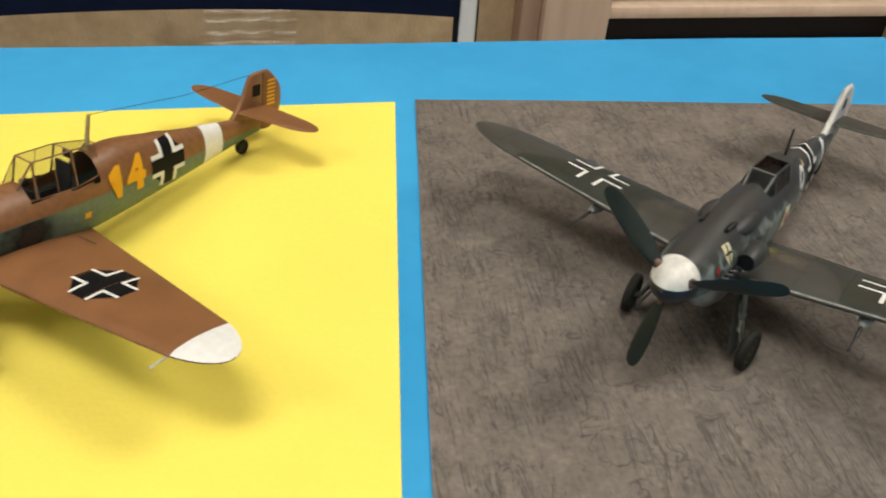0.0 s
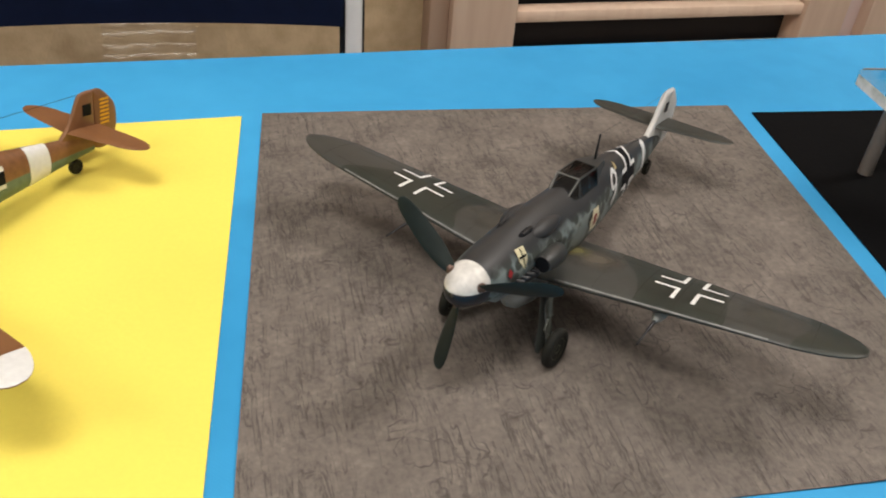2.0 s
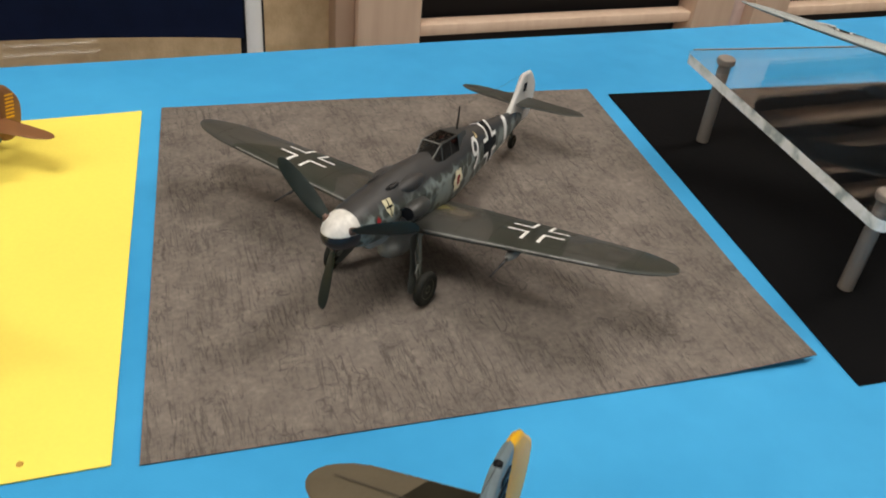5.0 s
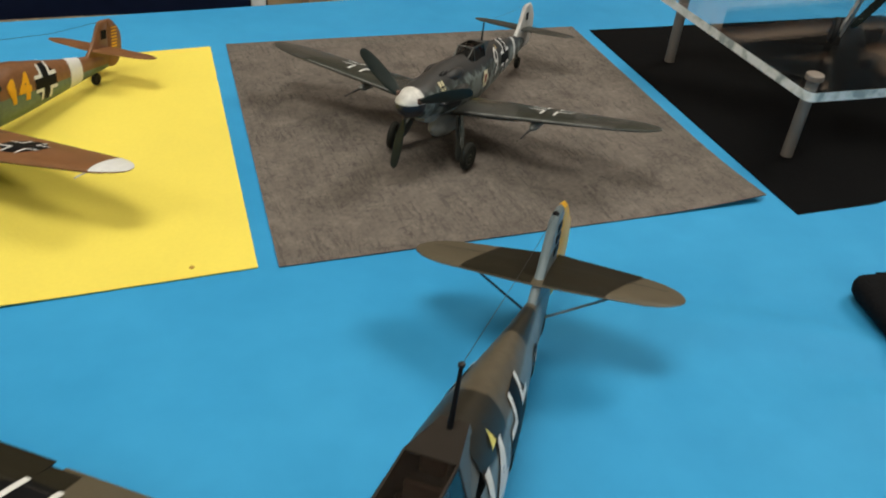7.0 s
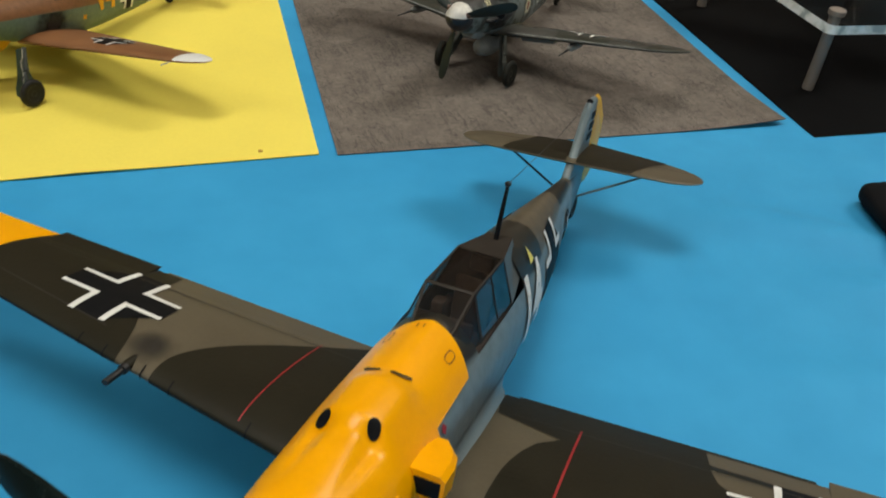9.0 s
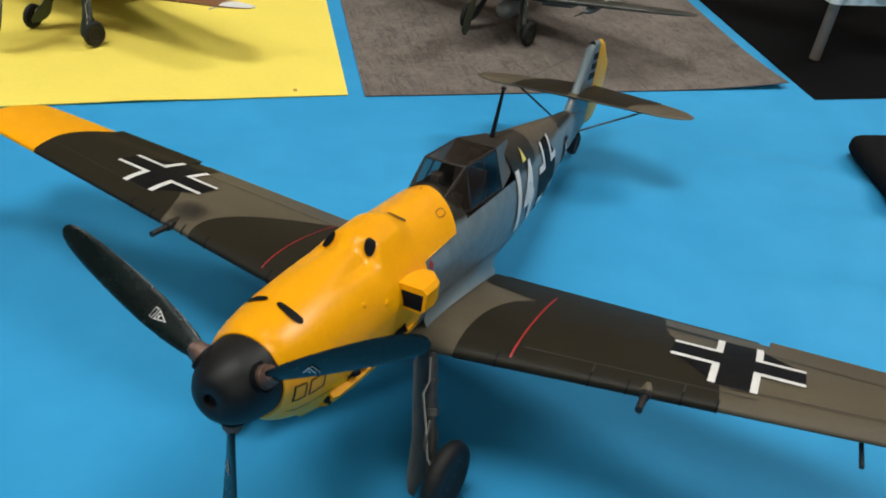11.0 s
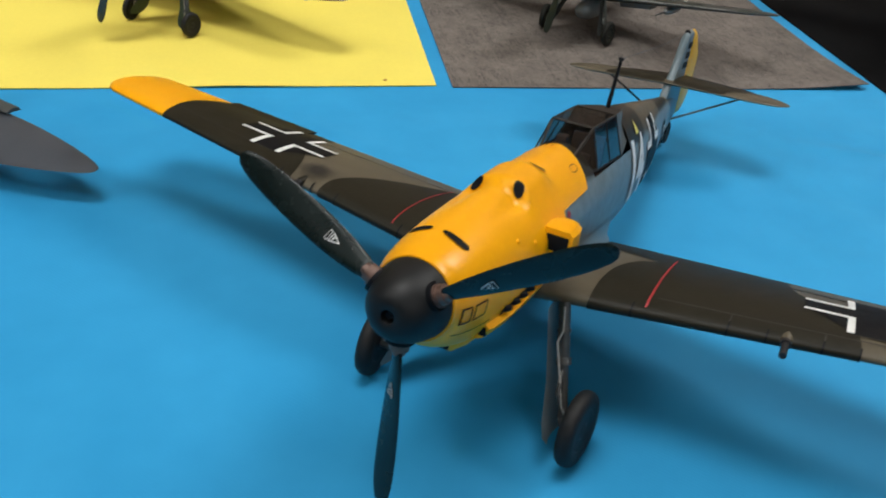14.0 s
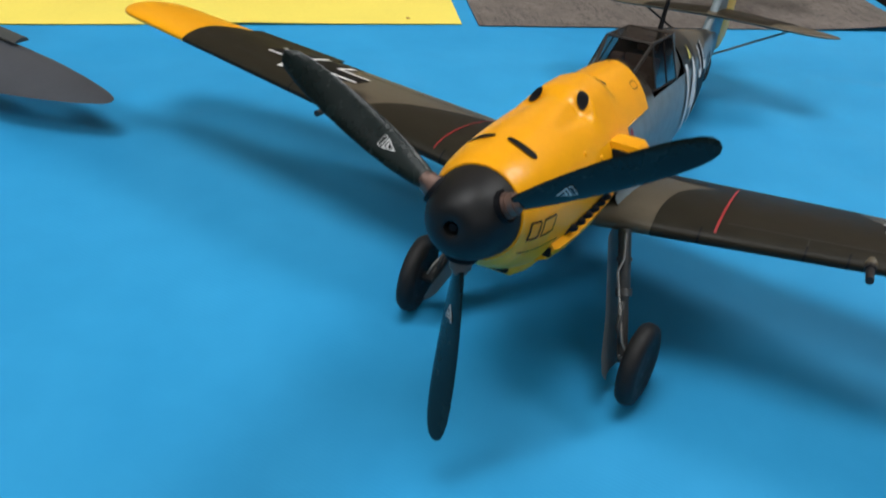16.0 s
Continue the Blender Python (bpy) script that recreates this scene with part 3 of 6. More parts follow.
def marking(name, polys, place, mat, parent, label="", step=0.1):
    """A painted or transfer marking laid on a skin: place() takes a flat point to the skin."""
    bm = ruled(polys if isinstance(polys, bmesh.types.BMesh) else flat(polys), step)
    for v in bm.verts:
        v.co = place(v.co.x, v.co.y)
    return part(name, bm, mat, parent, label, 60)


def letters(text, height, bold=0.0):
    cu = bpy.data.curves.new("text", "FONT")
    cu.body, cu.size, cu.align_x, cu.align_y, cu.resolution_u, cu.offset = text, height / 0.73, "CENTER", "CENTER", 6, bold
    ob = new("text", cu)
    me = bpy.data.meshes.new_from_object(ob.evaluated_get(bpy.context.evaluated_depsgraph_get()))
    bm = bmesh.new()
    bm.from_mesh(me)
    bpy.data.objects.remove(ob)
    bpy.data.meshes.remove(me)
    return bm


def cross_arms(r, a):
    return [[(-a, -r), (a, -r), (a, -a), (r, -a), (r, a), (a, a), (a, r), (-a, r), (-a, a), (-r, a), (-r, -a), (-a, -a)]]


def cross_edges(r, a, t):
    """The four white angles of the cross."""
    out = []
    for sx in (-1, 1):
        for sy in (-1, 1):
            L = [(a, r), (a + t, r), (a + t, a + t), (r, a + t), (r, a), (a, a)]
            out.append([(sx * x, sy * y) for x, y in (L if sx * sy > 0 else L[::-1])])
    return out


def plate(outline, half, edge=0.35):
    """A thin streamlined plate in the plane x = 0 from an outline of (s, z)."""
    bm = bmesh.new()
    cs, cz = sum(p[0] for p in outline) / len(outline), sum(p[1] for p in outline) / len(outline)
    rows_ = []
    for x, k in ((-half, 1 - edge), (-half * 0.75, 1 - edge * 0.45), (0.0, 1.0), (half * 0.75, 1 - edge * 0.45), (half, 1 - edge)):
        rows_.append([(x, -(cs + (s - cs) * k), cz + (z - cz) * k) for s, z in outline])
    grid_rows(bm, rows_, close_u=True, cap=True)
    return settle(bm)


def smooth_outline(points, k=4):
    """Round a closed outline by corner cutting."""
    for _ in range(k):
        out = []
        for i, p in enumerate(points):
            q = points[(i + 1) % len(points)]
            out += [(0.75 * p[0] + 0.25 * q[0], 0.75 * p[1] + 0.25 * q[1]), (0.25 * p[0] + 0.75 * q[0], 0.25 * p[1] + 0.75 * q[1])]
        points = out
    return points


def blade(bm, angle, hub_s, radius, lean=1, wide=1.0):
    d = Vector((math.cos(angle), 0, math.sin(angle)))
    t = Vector((-math.sin(angle), 0, math.cos(angle)))
    ahead = Vector((0, 1, 0))
    rs = [0.16, 0.25, 0.31, 0.40, 0.55, 0.72, 0.90, 1.08, 1.25, 1.38, 1.47, 1.525, 1.55]
    cs = [0.09, 0.09, 0.11, 0.150, 0.190, 0.212, 0.218, 0.212, 0.198, 0.175, 0.142, 0.10, 0.035]
    th = [0.075, 0.08, 0.075, 0.062, 0.050, 0.040, 0.034, 0.030, 0.026, 0.022, 0.018, 0.014, 0.006]
    rings = []
    for r, c, h in zip(rs, cs, th):
        r *= radius / 1.55
        tw = radians(44 - 28 * min(1.0, max(0.0, (r - 0.3) / 1.1)))
        chord = (math.cos(tw) * t * lean + math.sin(tw) * -ahead)
        nrm = chord.cross(d)
        ring = []
        for k in range(14):
            a = 2 * math.pi * k / 14
            x = math.cos(a)
            ring.append(Vector((0, -hub_s, 0)) + d * r + chord * (c * wide * x * 0.5) + nrm * (h * 0.5 * math.sin(a) * (1.0 if math.sin(a) > 0 else 0.45)))
        rings.append(ring)
    grid_rows(bm, rings, close_u=True, cap=True)
    return settle(bm), d


def wing_mesh(shape, sign):
    bm = bmesh.new()
    ys = [0.15 + 0.25 * i for i in range(int((shape.round_from - 0.2) / 0.25) + 1)] + [shape.round_from + (shape.tip - shape.round_from) * q for q in (0.0, 0.2, 0.4, 0.55, 0.7, 0.82, 0.91, 0.97, 0.995)]
    ys = sorted(set(y for y in ys))
    fr = [(i / 20) ** 2 for i in range(21)]
    rings = []
    for y in ys:
        le, te = shape.edges(y)
        up = [(sign * y, -(le + f * (te - le)), shape.wing(y, le + f * (te - le))) for f in fr]
        dn = [(sign * y, -(le + f * (te - le)), shape.wing(y, le + f * (te - le), False)) for f in fr[-2:0:-1]]
        rings.append(up + dn)
    grid_rows(bm, rings, close_u=True, cap=True)
    return settle(bm)


def fuselage_mesh(shape, s0, s1, grow=0.0, end=None, step=0.1, seg=40):
    bm = bmesh.new()
    k = max(2, int((s1 - s0) / step))
    rows_ = []
    for i in range(k + 1):
        row = []
        for j in range(seg):
            th = 2 * math.pi * j / seg
            last = end(th) if end else s1
            row.append(shape.around(s0 + (last - s0) * i / k, th, grow))
        rows_.append(row)
    grid_rows(bm, rows_, close_u=True, cap=True)
    return settle(bm)


def wheel(bm_tyre, bm_hub, centre, axis, radius, width):
    r, w = radius, width / 2
    lathe(bm_tyre, [(-w * 0.75, r * 0.55), (-w * 0.95, r * 0.66), (-w, r * 0.80), (-w * 0.8, r * 0.93), (-w * 0.4, r * 0.99), (0, r), (w * 0.4, r * 0.99), (w * 0.8, r * 0.93), (w, r * 0.80), (w * 0.95, r * 0.66), (w * 0.75, r * 0.55)], centre, axis, 32)
    lathe(bm_hub, [(-w * 0.7, r * 0.15), (-w * 0.8, r * 0.2), (-w * 0.62, r * 0.3), (-w * 0.6, r * 0.5), (-w * 0.82, r * 0.57), (w * 0.82, r * 0.57), (w * 0.6, r * 0.5), (w * 0.62, r * 0.3), (w * 0.8, r * 0.2), (w * 0.7, r * 0.15)], centre, axis, 24)


def under_carriage(plane, shape, m, shift=0.0, spread=0.0):
    """Two main legs with wheels and doors, and the tail wheel."""
    for sign in (-1, 1):
        top = Vector((sign * 0.54 + shift, -(shape.hub_s + 0.33), -0.58))
        drop = shape.gear[0 if sign < 0 else 1]
        hub = Vector((sign * (0.82 + spread) + shift, -shape.hub_s, -drop + 0.325))
        d = (hub - top).normalized()
        out = Vector((sign, 0, 0))
        leg = part("landing_leg", tube(bmesh.new(), [top, top.lerp(hub, 0.5), top.lerp(hub, 0.52), hub - d * 0.02], [0.050, 0.050, 0.040, 0.040], 14), m["leg"], plane, "", 60)
        part("collar", tube(bmesh.new(), [top.lerp(hub, 0.46), top.lerp(hub, 0.52)], 0.062, 14), m["leg"], leg, "", 60)
        part("collar", tube(bmesh.new(), [top.lerp(hub, 0.22), top.lerp(hub, 0.25)], 0.060, 14), m["leg"], leg, "", 60)
        fwd = Vector((0, 0.085, 0))
        bm = bmesh.new()
        tube(bm, [top.lerp(hub, 0.56) + fwd * 0.3, top.lerp(hub, 0.70) + fwd * 1.7, top.lerp(hub, 0.86) + fwd * 0.3], 0.02, 8)
        part("scissor_link", bm, m["leg"], leg, "", 60)
        part("brake_line", tube(bmesh.new(), [top + fwd + out * 0.03, top.lerp(hub, 0.2) + fwd + out * 0.02, top.lerp(hub, 0.3) + fwd * 1.3 - out * 0.02, top.lerp(hub, 0.6) + fwd * 1.1, top.lerp(hub, 0.8) + fwd * 1.6 + out * 0.03, hub + out * 0.05], 0.010, 6), m["wire"], leg, "pale brake line", 60)
        bm, bh = bmesh.new(), bmesh.new()
        axis = Vector((sign, 0.10, 0.03)).normalized()
        wheel(bm, bh, hub + out * 0.125, axis, 0.325, 0.142)
        w = part("wheel", settle(bm), m["tyre"], plane, "black rubber tyre", 40)
        part("hub", settle(bh), m["hub"], w, "dark wheel hub", 40)
        part("axle", tube(bmesh.new(), [hub - out * 0.03, hub + out * 0.1], 0.04, 10), m["leg"], leg, "", 60)
        # door on the inner face of the wheel, following the leg
        bm = bmesh.new()
        side = Vector((0, 1, 0))
        rows_ = []
        for f, a, b in ((0.04, 0.16, 0.16), (0.35, 0.17, 0.17), (0.62, 0.18, 0.20), (0.75, 0.22, 0.28), (0.90, 0.27, 0.33), (1.04, 0.25, 0.30), (1.14, 0.14, 0.18)):
            c = top.lerp(hub, f) - out * 0.085
            rows_.append([c + side * a, c + side * a * 0.3 - out * 0.02, c - side * b * 0.3 - out * 0.02, c - side * b])
        grid_rows(bm, rows_)
        bmesh.ops.solidify(bm, geom=bm.faces[:], thickness=0.018)
        part("gear_door", settle(bm), m["door"], plane, "", 40)
    zt = -shape.tail + 0.165
    bm = tube(bmesh.new(), [(0, -(shape.tail_s - 0.25), -0.1), (0, -(shape.tail_s - 0.02), zt + 0.02)], 0.035, 10)
    part("tail_strut", bm, m["leg"], plane, "", 60)
    bm, bh = bmesh.new(), bmesh.new()
    wheel(bm, bh, Vector((0, -shape.tail_s, zt)), Vector((1, 0, 0)), 0.165, 0.11)
    w = part("tail_wheel", settle(bm), m["tyre"], plane, "small black tail wheel", 40)
    part("hub", settle(bh), m["hub"], w, "", 40)


def canopy(plane, m, s0, high=0.92, bar=0.018, solid=None):
    """A framed cockpit hood: glass panels between bars, with the cockpit inside."""
    A = [(-0.275, -(s0 + 0.06), 0.27), (-0.16, -(s0 + 0.04), 0.395), (0.16, -(s0 + 0.04), 0.395), (0.275, -(s0 + 0.06), 0.27)]
    B = [(-0.315, -(s0 + 0.34), 0.25), (-0.195, -(s0 + 0.36), high + 0.005), (0.195, -(s0 + 0.36), high + 0.005), (0.315, -(s0 + 0.34), 0.25)]
    C = [(-0.335, -(s0 + 1.05), 0.25), (-0.20, -(s0 + 1.06), high + 0.01), (0.20, -(s0 + 1.06), high + 0.01), (0.335, -(s0 + 1.05), 0.25)]
    foot = 0.27 if solid else 0.33
    D = [(-foot, -(s0 + 1.46), 0.32), (-0.11, -(s0 + 1.62), high - 0.05), (0.11, -(s0 + 1.62), high - 0.05), (foot, -(s0 + 1.46), 0.32)]
    rings = [[Vector(p) for p in r] for r in (A, B, C, D)]
    glass = bmesh.new()
    for k in range(2 if solid else 3):
        for i in range(3):
            if not (k == 1 and i == 1):
                grid_rows(glass, [rings[k][i:i + 2], rings[k + 1][i:i + 2]])
    hood = part("canopy", settle(glass), m["glass"], plane, "clear framed cockpit canopy", 5)
    pane = bmesh.new()
    grid_rows(pane, [rings[1][1:3], rings[2][1:3]])
    part("roof_pane", pane, m.get("roof", m["glass"]), hood, "clear roof pane", 5)
    # flat borders round the panes, with a thin divider in the side panes
    for k, (a, b) in enumerate(zip(rings, rings[1:])):
        for i in range(3):
            bm = bmesh.new()
            face = bm.faces.new([bm.verts.new(p) for p in (a[i], a[i + 1], b[i + 1], b[i])])
            bm.normal_update()
            if not (solid and k == 2):
                bmesh.ops.inset_individual(bm, faces=[face], thickness=bar * (1.5 if k == 0 and i != 1 else 1.0))
                bmesh.ops.delete(bm, geom=[face], context="FACES")
            bm.normal_update()
            out = Vector((0, -(s0 + 0.7), 0.3))
            flip = [f for f in bm.faces if f.normal.dot(f.calc_center_median() - out) < 0]
            bmesh.ops.reverse_faces(bm, faces=flip)
            for v in bm.verts:
                v.co = out + (v.co - out) * 1.012
            bmesh.ops.solidify(bm, geom=bm.faces[:], thickness=0.010)
            part("frame_panel", settle(bm), solid if solid and k == 2 and i != 1 else m["frame"], hood, "", 20)
    for i, j in ((0, 1), (3, 2)):
        lo, hi = rings[1][i].lerp(rings[2][i], 0.52), rings[1][j].lerp(rings[2][j], 0.52)
        part("frame_bar", tube(bmesh.new(), [lo, hi], 0.007, 6), m["frame"], hood, "", 60)
    part("cockpit_floor", box(bmesh.new(), (-0.27, -(s0 + 1.40), -0.24), (0.27, -(s0 + 0.20), -0.20)), m["cockpit"], plane, "dark cockpit floor", 0)
    for sign in (-1, 1):
        part("side_console", box(bmesh.new(), (min(sign * 0.20, sign * 0.28), -(s0 + 1.25), -0.20), (max(sign * 0.20, sign * 0.28), -(s0 + 0.35), 0.08), 0.02), m["cockpit"], plane)
    part("seat_back", box(bmesh.new(), (-0.17, -(s0 + 1.08), -0.20), (0.17, -(s0 + 1.02), high - 0.22), 0.03), m["cockpit"], plane, "dark grey seat back")
    part("seat_pan", box(bmesh.new(), (-0.17, -(s0 + 1.02), -0.16), (0.17, -(s0 + 0.68), -0.08), 0.03), m["cockpit"], plane)
    part("headrest", box(bmesh.new(), (-0.10, -(s0 + 1.20), high - 0.20), (0.10, -(s0 + 1.12), high - 0.06), 0.03), m["cockpit"], plane)
    part("gun_sight", box(bmesh.new(), (0.02, -(s0 + 0.44), 0.36), (0.12, -(s0 + 0.32), 0.48), 0.015), m["cockpit"], plane)
    part("instrument_panel", box(bmesh.new(), (-0.24, -(s0 + 0.34), -0.05), (0.24, -(s0 + 0.29), 0.38), 0.03), m["cockpit"], plane)
    part("control_stick", tube(bmesh.new(), [(0, -(s0 + 0.62), -0.2), (0, -(s0 + 0.56), 0.12)], [0.02, 0.03], 8), m["cockpit"], plane, "", 60)
    return hood


def open_cockpit(bm, s0, s1, sill):
    """Cut the cockpit opening into a fuselage: no skin above the sill between two stations."""
    gone = []
    for f in bm.faces:
        c = f.calc_center_median()
        if s0 < -c.y < s1 and c.z > sill and len(f.verts) == 4:
            gone.append(f)
    bmesh.ops.delete(bm, geom=gone, context="FACES")
    return bm


def tailplane(sign, s_le, s_te, span, z, tilt=0.0):
    bm = bmesh.new()
    ys = [0.0, 0.4, 0.8, 1.1, 1.25, 1.36, 1.44, 1.485, 1.5]
    rings = []
    for y in ys:
        q = max(0.0, (y - 1.05) / 0.45)
        r = 1 - math.sqrt(max(0.0, 1 - q * q))
        le, te = s_le + 0.17 * y, s_te - 0.05 * y
        c = te - le
        le, te = le + 0.48 * c * r, te - 0.50 * c * r
        c = max(te - le, 0.01)
        fr = [0, 0.03, 0.12, 0.3, 0.55, 0.8, 1.0]
        half = [0.0, 0.022, 0.036, 0.043, 0.034, 0.017, 0.003]
        sc = c / 0.95
        up = [(sign * y * span / 1.5, -(le + f * c), z + tilt * y + h * sc) for f, h in zip(fr, half)]
        dn = [(sign * y * span / 1.5, -(le + f * c), z + tilt * y - h * sc) for f, h in list(zip(fr, half))[-2:0:-1]]
        rings.append(up + dn)
    grid_rows(bm, rings, close_u=True, cap=True)
    return settle(bm)


def stab_skin(sign, s_le, s_te, z, off=0.011, tilt=0.0):
    def place(y, f):
        le, te = s_le + 0.17 * y, s_te - 0.05 * y
        h = np.interp(f, [0, 0.03, 0.12, 0.3, 0.55, 0.8, 1.0], [0.0, 0.022, 0.036, 0.043, 0.034, 0.017, 0.003]) * (te - le) / 0.95
        return Vector((sign * y, -(le + f * (te - le)), z + tilt * y + h + off))
    return place


def airscrew(plane, m, hub_s, angle, radius, spinner, decals=False, wide=1.0, drop=0.0):
    low = Vector((0, 0, -drop))
    spin = part("spinner", settle(lathe(bmesh.new(), spinner, low, (0, -1, 0), 40)), m["spinner"], plane, m.get("spinner_label", ""), 40)
    sweep = angle if isinstance(angle, tuple) else (angle, angle + 120, angle + 240)
    reach = radius if isinstance(radius, tuple) else (radius,) * 3
    for deg, far in zip(sweep, reach):
        a = radians(deg)
        bm, d = blade(bmesh.new(), a, hub_s, far, 1, wide)
        bmesh.ops.translate(bm, verts=bm.verts[:], vec=low)
        b = part("propeller_blade", bm, m["blade"], plane, "dark green propeller blade", 50)
        c = Vector((0, -hub_s, 0)) + low
        part("blade_root", tube(bmesh.new(), [c + d * 0.18, c + d * 0.275, c + d * 0.277, c + d * 0.315, c + d * 0.317, c + d * 0.35], [0.076, 0.076, 0.066, 0.066, 0.054, 0.045], 16), m["root"], b, "worn bare metal blade root", 40)
        part("blade_opening", tube(bmesh.new(), [c + d * 0.15, c + d * 0.253], 0.096, 22), m["black"], spin, "dark round opening", 40)
        if decals:
            t = Vector((-math.sin(a), 0, math.cos(a)))
            tw = radians(44 - 28 * 0.27)
            chord = math.cos(tw) * t + math.sin(tw) * Vector((0, -1, 0))
            nrm = chord.cross(d)
            if nrm.y < 0:
                nrm = -nrm

            def on_blade(u, v, c=c, d=d, chord=chord, nrm=nrm):
                return c + d * (0.60 + v * 0.72) + chord * (u * 0.72) + nrm * (0.027 - 0.25 * u * u)
            marking("maker_mark", [[(-0.05, 0.05), (0.05, 0.05), (0, -0.06)]], on_blade, m["white"], b, "white triangular transfer", 0.03)
            marking("maker_mark", [[(-0.033, 0.04), (0.033, 0.04), (0, -0.035)]], lambda u, v: on_blade(u, v) + nrm * 0.003, m["blade"], b, "", 0.03)
            marking("maker_mark", [[(-0.016, 0.028), (0.016, 0.028), (0.016, 0.012), (-0.016, 0.012)]], lambda u, v: on_blade(u, v) + nrm * 0.006, m["white"], b, "", 0.03)
            marking("stencil_bar", [[(-0.05, 0.062), (0.05, 0.062), (0.05, 0.095), (-0.05, 0.095)]], on_blade, m["white"], b, "", 0.03)
            marking("stencil_bar", [[(-0.043, 0.067), (0.043, 0.067), (0.043, 0.09), (-0.043, 0.09)]], lambda u, v: on_blade(u, v) + nrm * 0.003, m["blade"], b, "", 0.03)
    return spin


def fin_and_rudder(plane, m, shift, high):
    fin = smooth_outline([(6.85 + shift, 0.20), (7.25 + shift, 0.60), (7.48 + shift, high - 0.06), (7.60 + shift, high), (7.88 + shift, high), (7.88 + shift, high), (7.88 + shift, high), (7.90 + shift, 0.2), (7.90 + shift, 0.0), (7.0 + shift, 0.1)], 3)
    rud = smooth_outline([(7.87 + shift, high), (7.87 + shift, high), (7.87 + shift, high), (8.08 + shift, high), (8.38 + shift, high - 0.28), (8.50 + shift, 0.75), (8.52 + shift, 0.35), (8.40 + shift, 0.02), (8.20 + shift, -0.12), (7.86 + shift, -0.08), (7.87 + shift, 0.2), (7.87 + shift, high - 0.2)], 3)
    f = part("fin", plate(fin, 0.050, 0.12), m["fin"], plane, m.get("fin_label", ""), 40)
    r = part("rudder", plate(rud, 0.046, 0.14), m["rudder"], plane, m.get("rudder_label", ""), 40)
    return f, r


def quad(u0, u1, v0, v1):
    return [(u0, v0), (u1, v0), (u1, v1), (u0, v1)]


def wing_skin(shape, sign, off):
    return lambda y, s: Vector((sign * y, -s, shape.wing(y, s, True, off)))


def panel_lines(plane, shape, mat, ribs=(1.12, 1.75, 2.32, 2.95, 4.2)):
    """Fine scribed lines on the wings: flap, aileron, ribs."""
    for sign in (-1, 1):
        polys = []
        for y in ribs:
            le, te = shape.edges(y)
            polys.append(quad(y - 0.004, y + 0.004, le + 0.05, te - 0.02))
        hinge = lambda y: shape.edges(y)[1] - 0.42 + 0.03 * y
        polys.append([(0.6, hinge(0.6)), (4.0, hinge(4.0)), (4.0, hinge(4.0) + 0.012), (0.6, hinge(0.6) + 0.012)])
        slat = lambda y: shape.edges(y)[0] + 0.2
        polys.append([(2.6, slat(2.6)), (4.0, slat(4.0)), (4.0, slat(4.0) + 0.01), (2.6, slat(2.6) + 0.01)])
        for poly in polys:
            marking("panel_line", [poly], wing_skin(shape, sign, 0.0135), mat, plane, "", 0.12)


def wing_cross(plane, shape, sign, y, s, r, a, t, m, black=True, sx=1.0):
    place0, place1 = wing_skin(shape, sign, 0.010), wing_skin(shape, sign, 0.014)
    if black:
        marking("wing_cross", [[(y + u, s + v) for u, v in ((u, v * sx) for u, v in p)] for p in cross_arms(r, a)], place0, m["black"], plane, "black cross with white edges", 0.1)
    for p in cross_edges(r, a, t):
        marking("cross_edge", [[(y + u, s + v * sx) for u, v in p]], place1, m["white"], plane, "", 0.1)


def side_cross(plane, shape, s, z, r, a, t, m, sides=(-1, 1)):
    for sign in sides:
        marking("fuselage_cross", [[(s + u, z + v) for u, v in p] for p in cross_arms(r, a)], lambda u, v: shape.side(sign, u, v, 0.010), m["black"], plane, "black cross with white edges", 0.06)
        for p in cross_edges(r, a, t):
            marking("cross_edge", [[(s + u, z + v) for u, v in p]], lambda u, v: shape.side(sign, u, v, 0.014), m["white"], plane, "", 0.06)


def side_text(plane, shape, text, s, z, h, mat, off=0.016, wide=1.0, bold=0.0):
    bm = letters(text, h, bold)
    for v in bm.verts:
        v.co = (s + v.co.x * wide, z + v.co.y, 0)
    return marking("number", bm, lambda u, v: shape.side(-1, u, v, off), mat, plane, "painted number", 0.06)


def gun_barrel(plane, m, a, b, r=0.03):
    return part("gun_barrel", tube(bmesh.new(), [a, Vector(a).lerp(Vector(b), 0.45), Vector(a).lerp(Vector(b), 0.46), b], [r * 1.5, r * 1.5, r, r], 10), m["gun"], plane, "dark gun barrel", 60)


def aircraft(name, shape, tip_at, heading, nose_up, scale, label, roll=0.0, ground=TABLE + 0.0016):
    """Stand an aircraft with its spinner's tip at a place; the legs are made long enough to reach the ground."""
    m = Matrix.Translation(tip_at) @ Matrix.Rotation(radians(heading), 4, "Z") @ Matrix.Rotation(radians(nose_up), 4, "X") @ Matrix.Rotation(radians(roll), 4, "Y") @ Matrix.Scale(1 / scale, 4)
    for i, x in enumerate((-0.945, 0.945)):
        h = m @ Vector((x, -shape.hub_s, 0))
        shape.gear[i] = 0.325 + (h.z - 0.325 / scale - ground) / (m.to_3x3() @ Vector((0, 0, 1))).z
    h = m @ Vector((0, -shape.tail_s, 0))
    shape.tail = 0.165 + (h.z - 0.165 / scale - ground) / (m.to_3x3() @ Vector((0, 0, 1))).z
    return empty(name, m, label, "model aircraft", "model aircraft on the table")


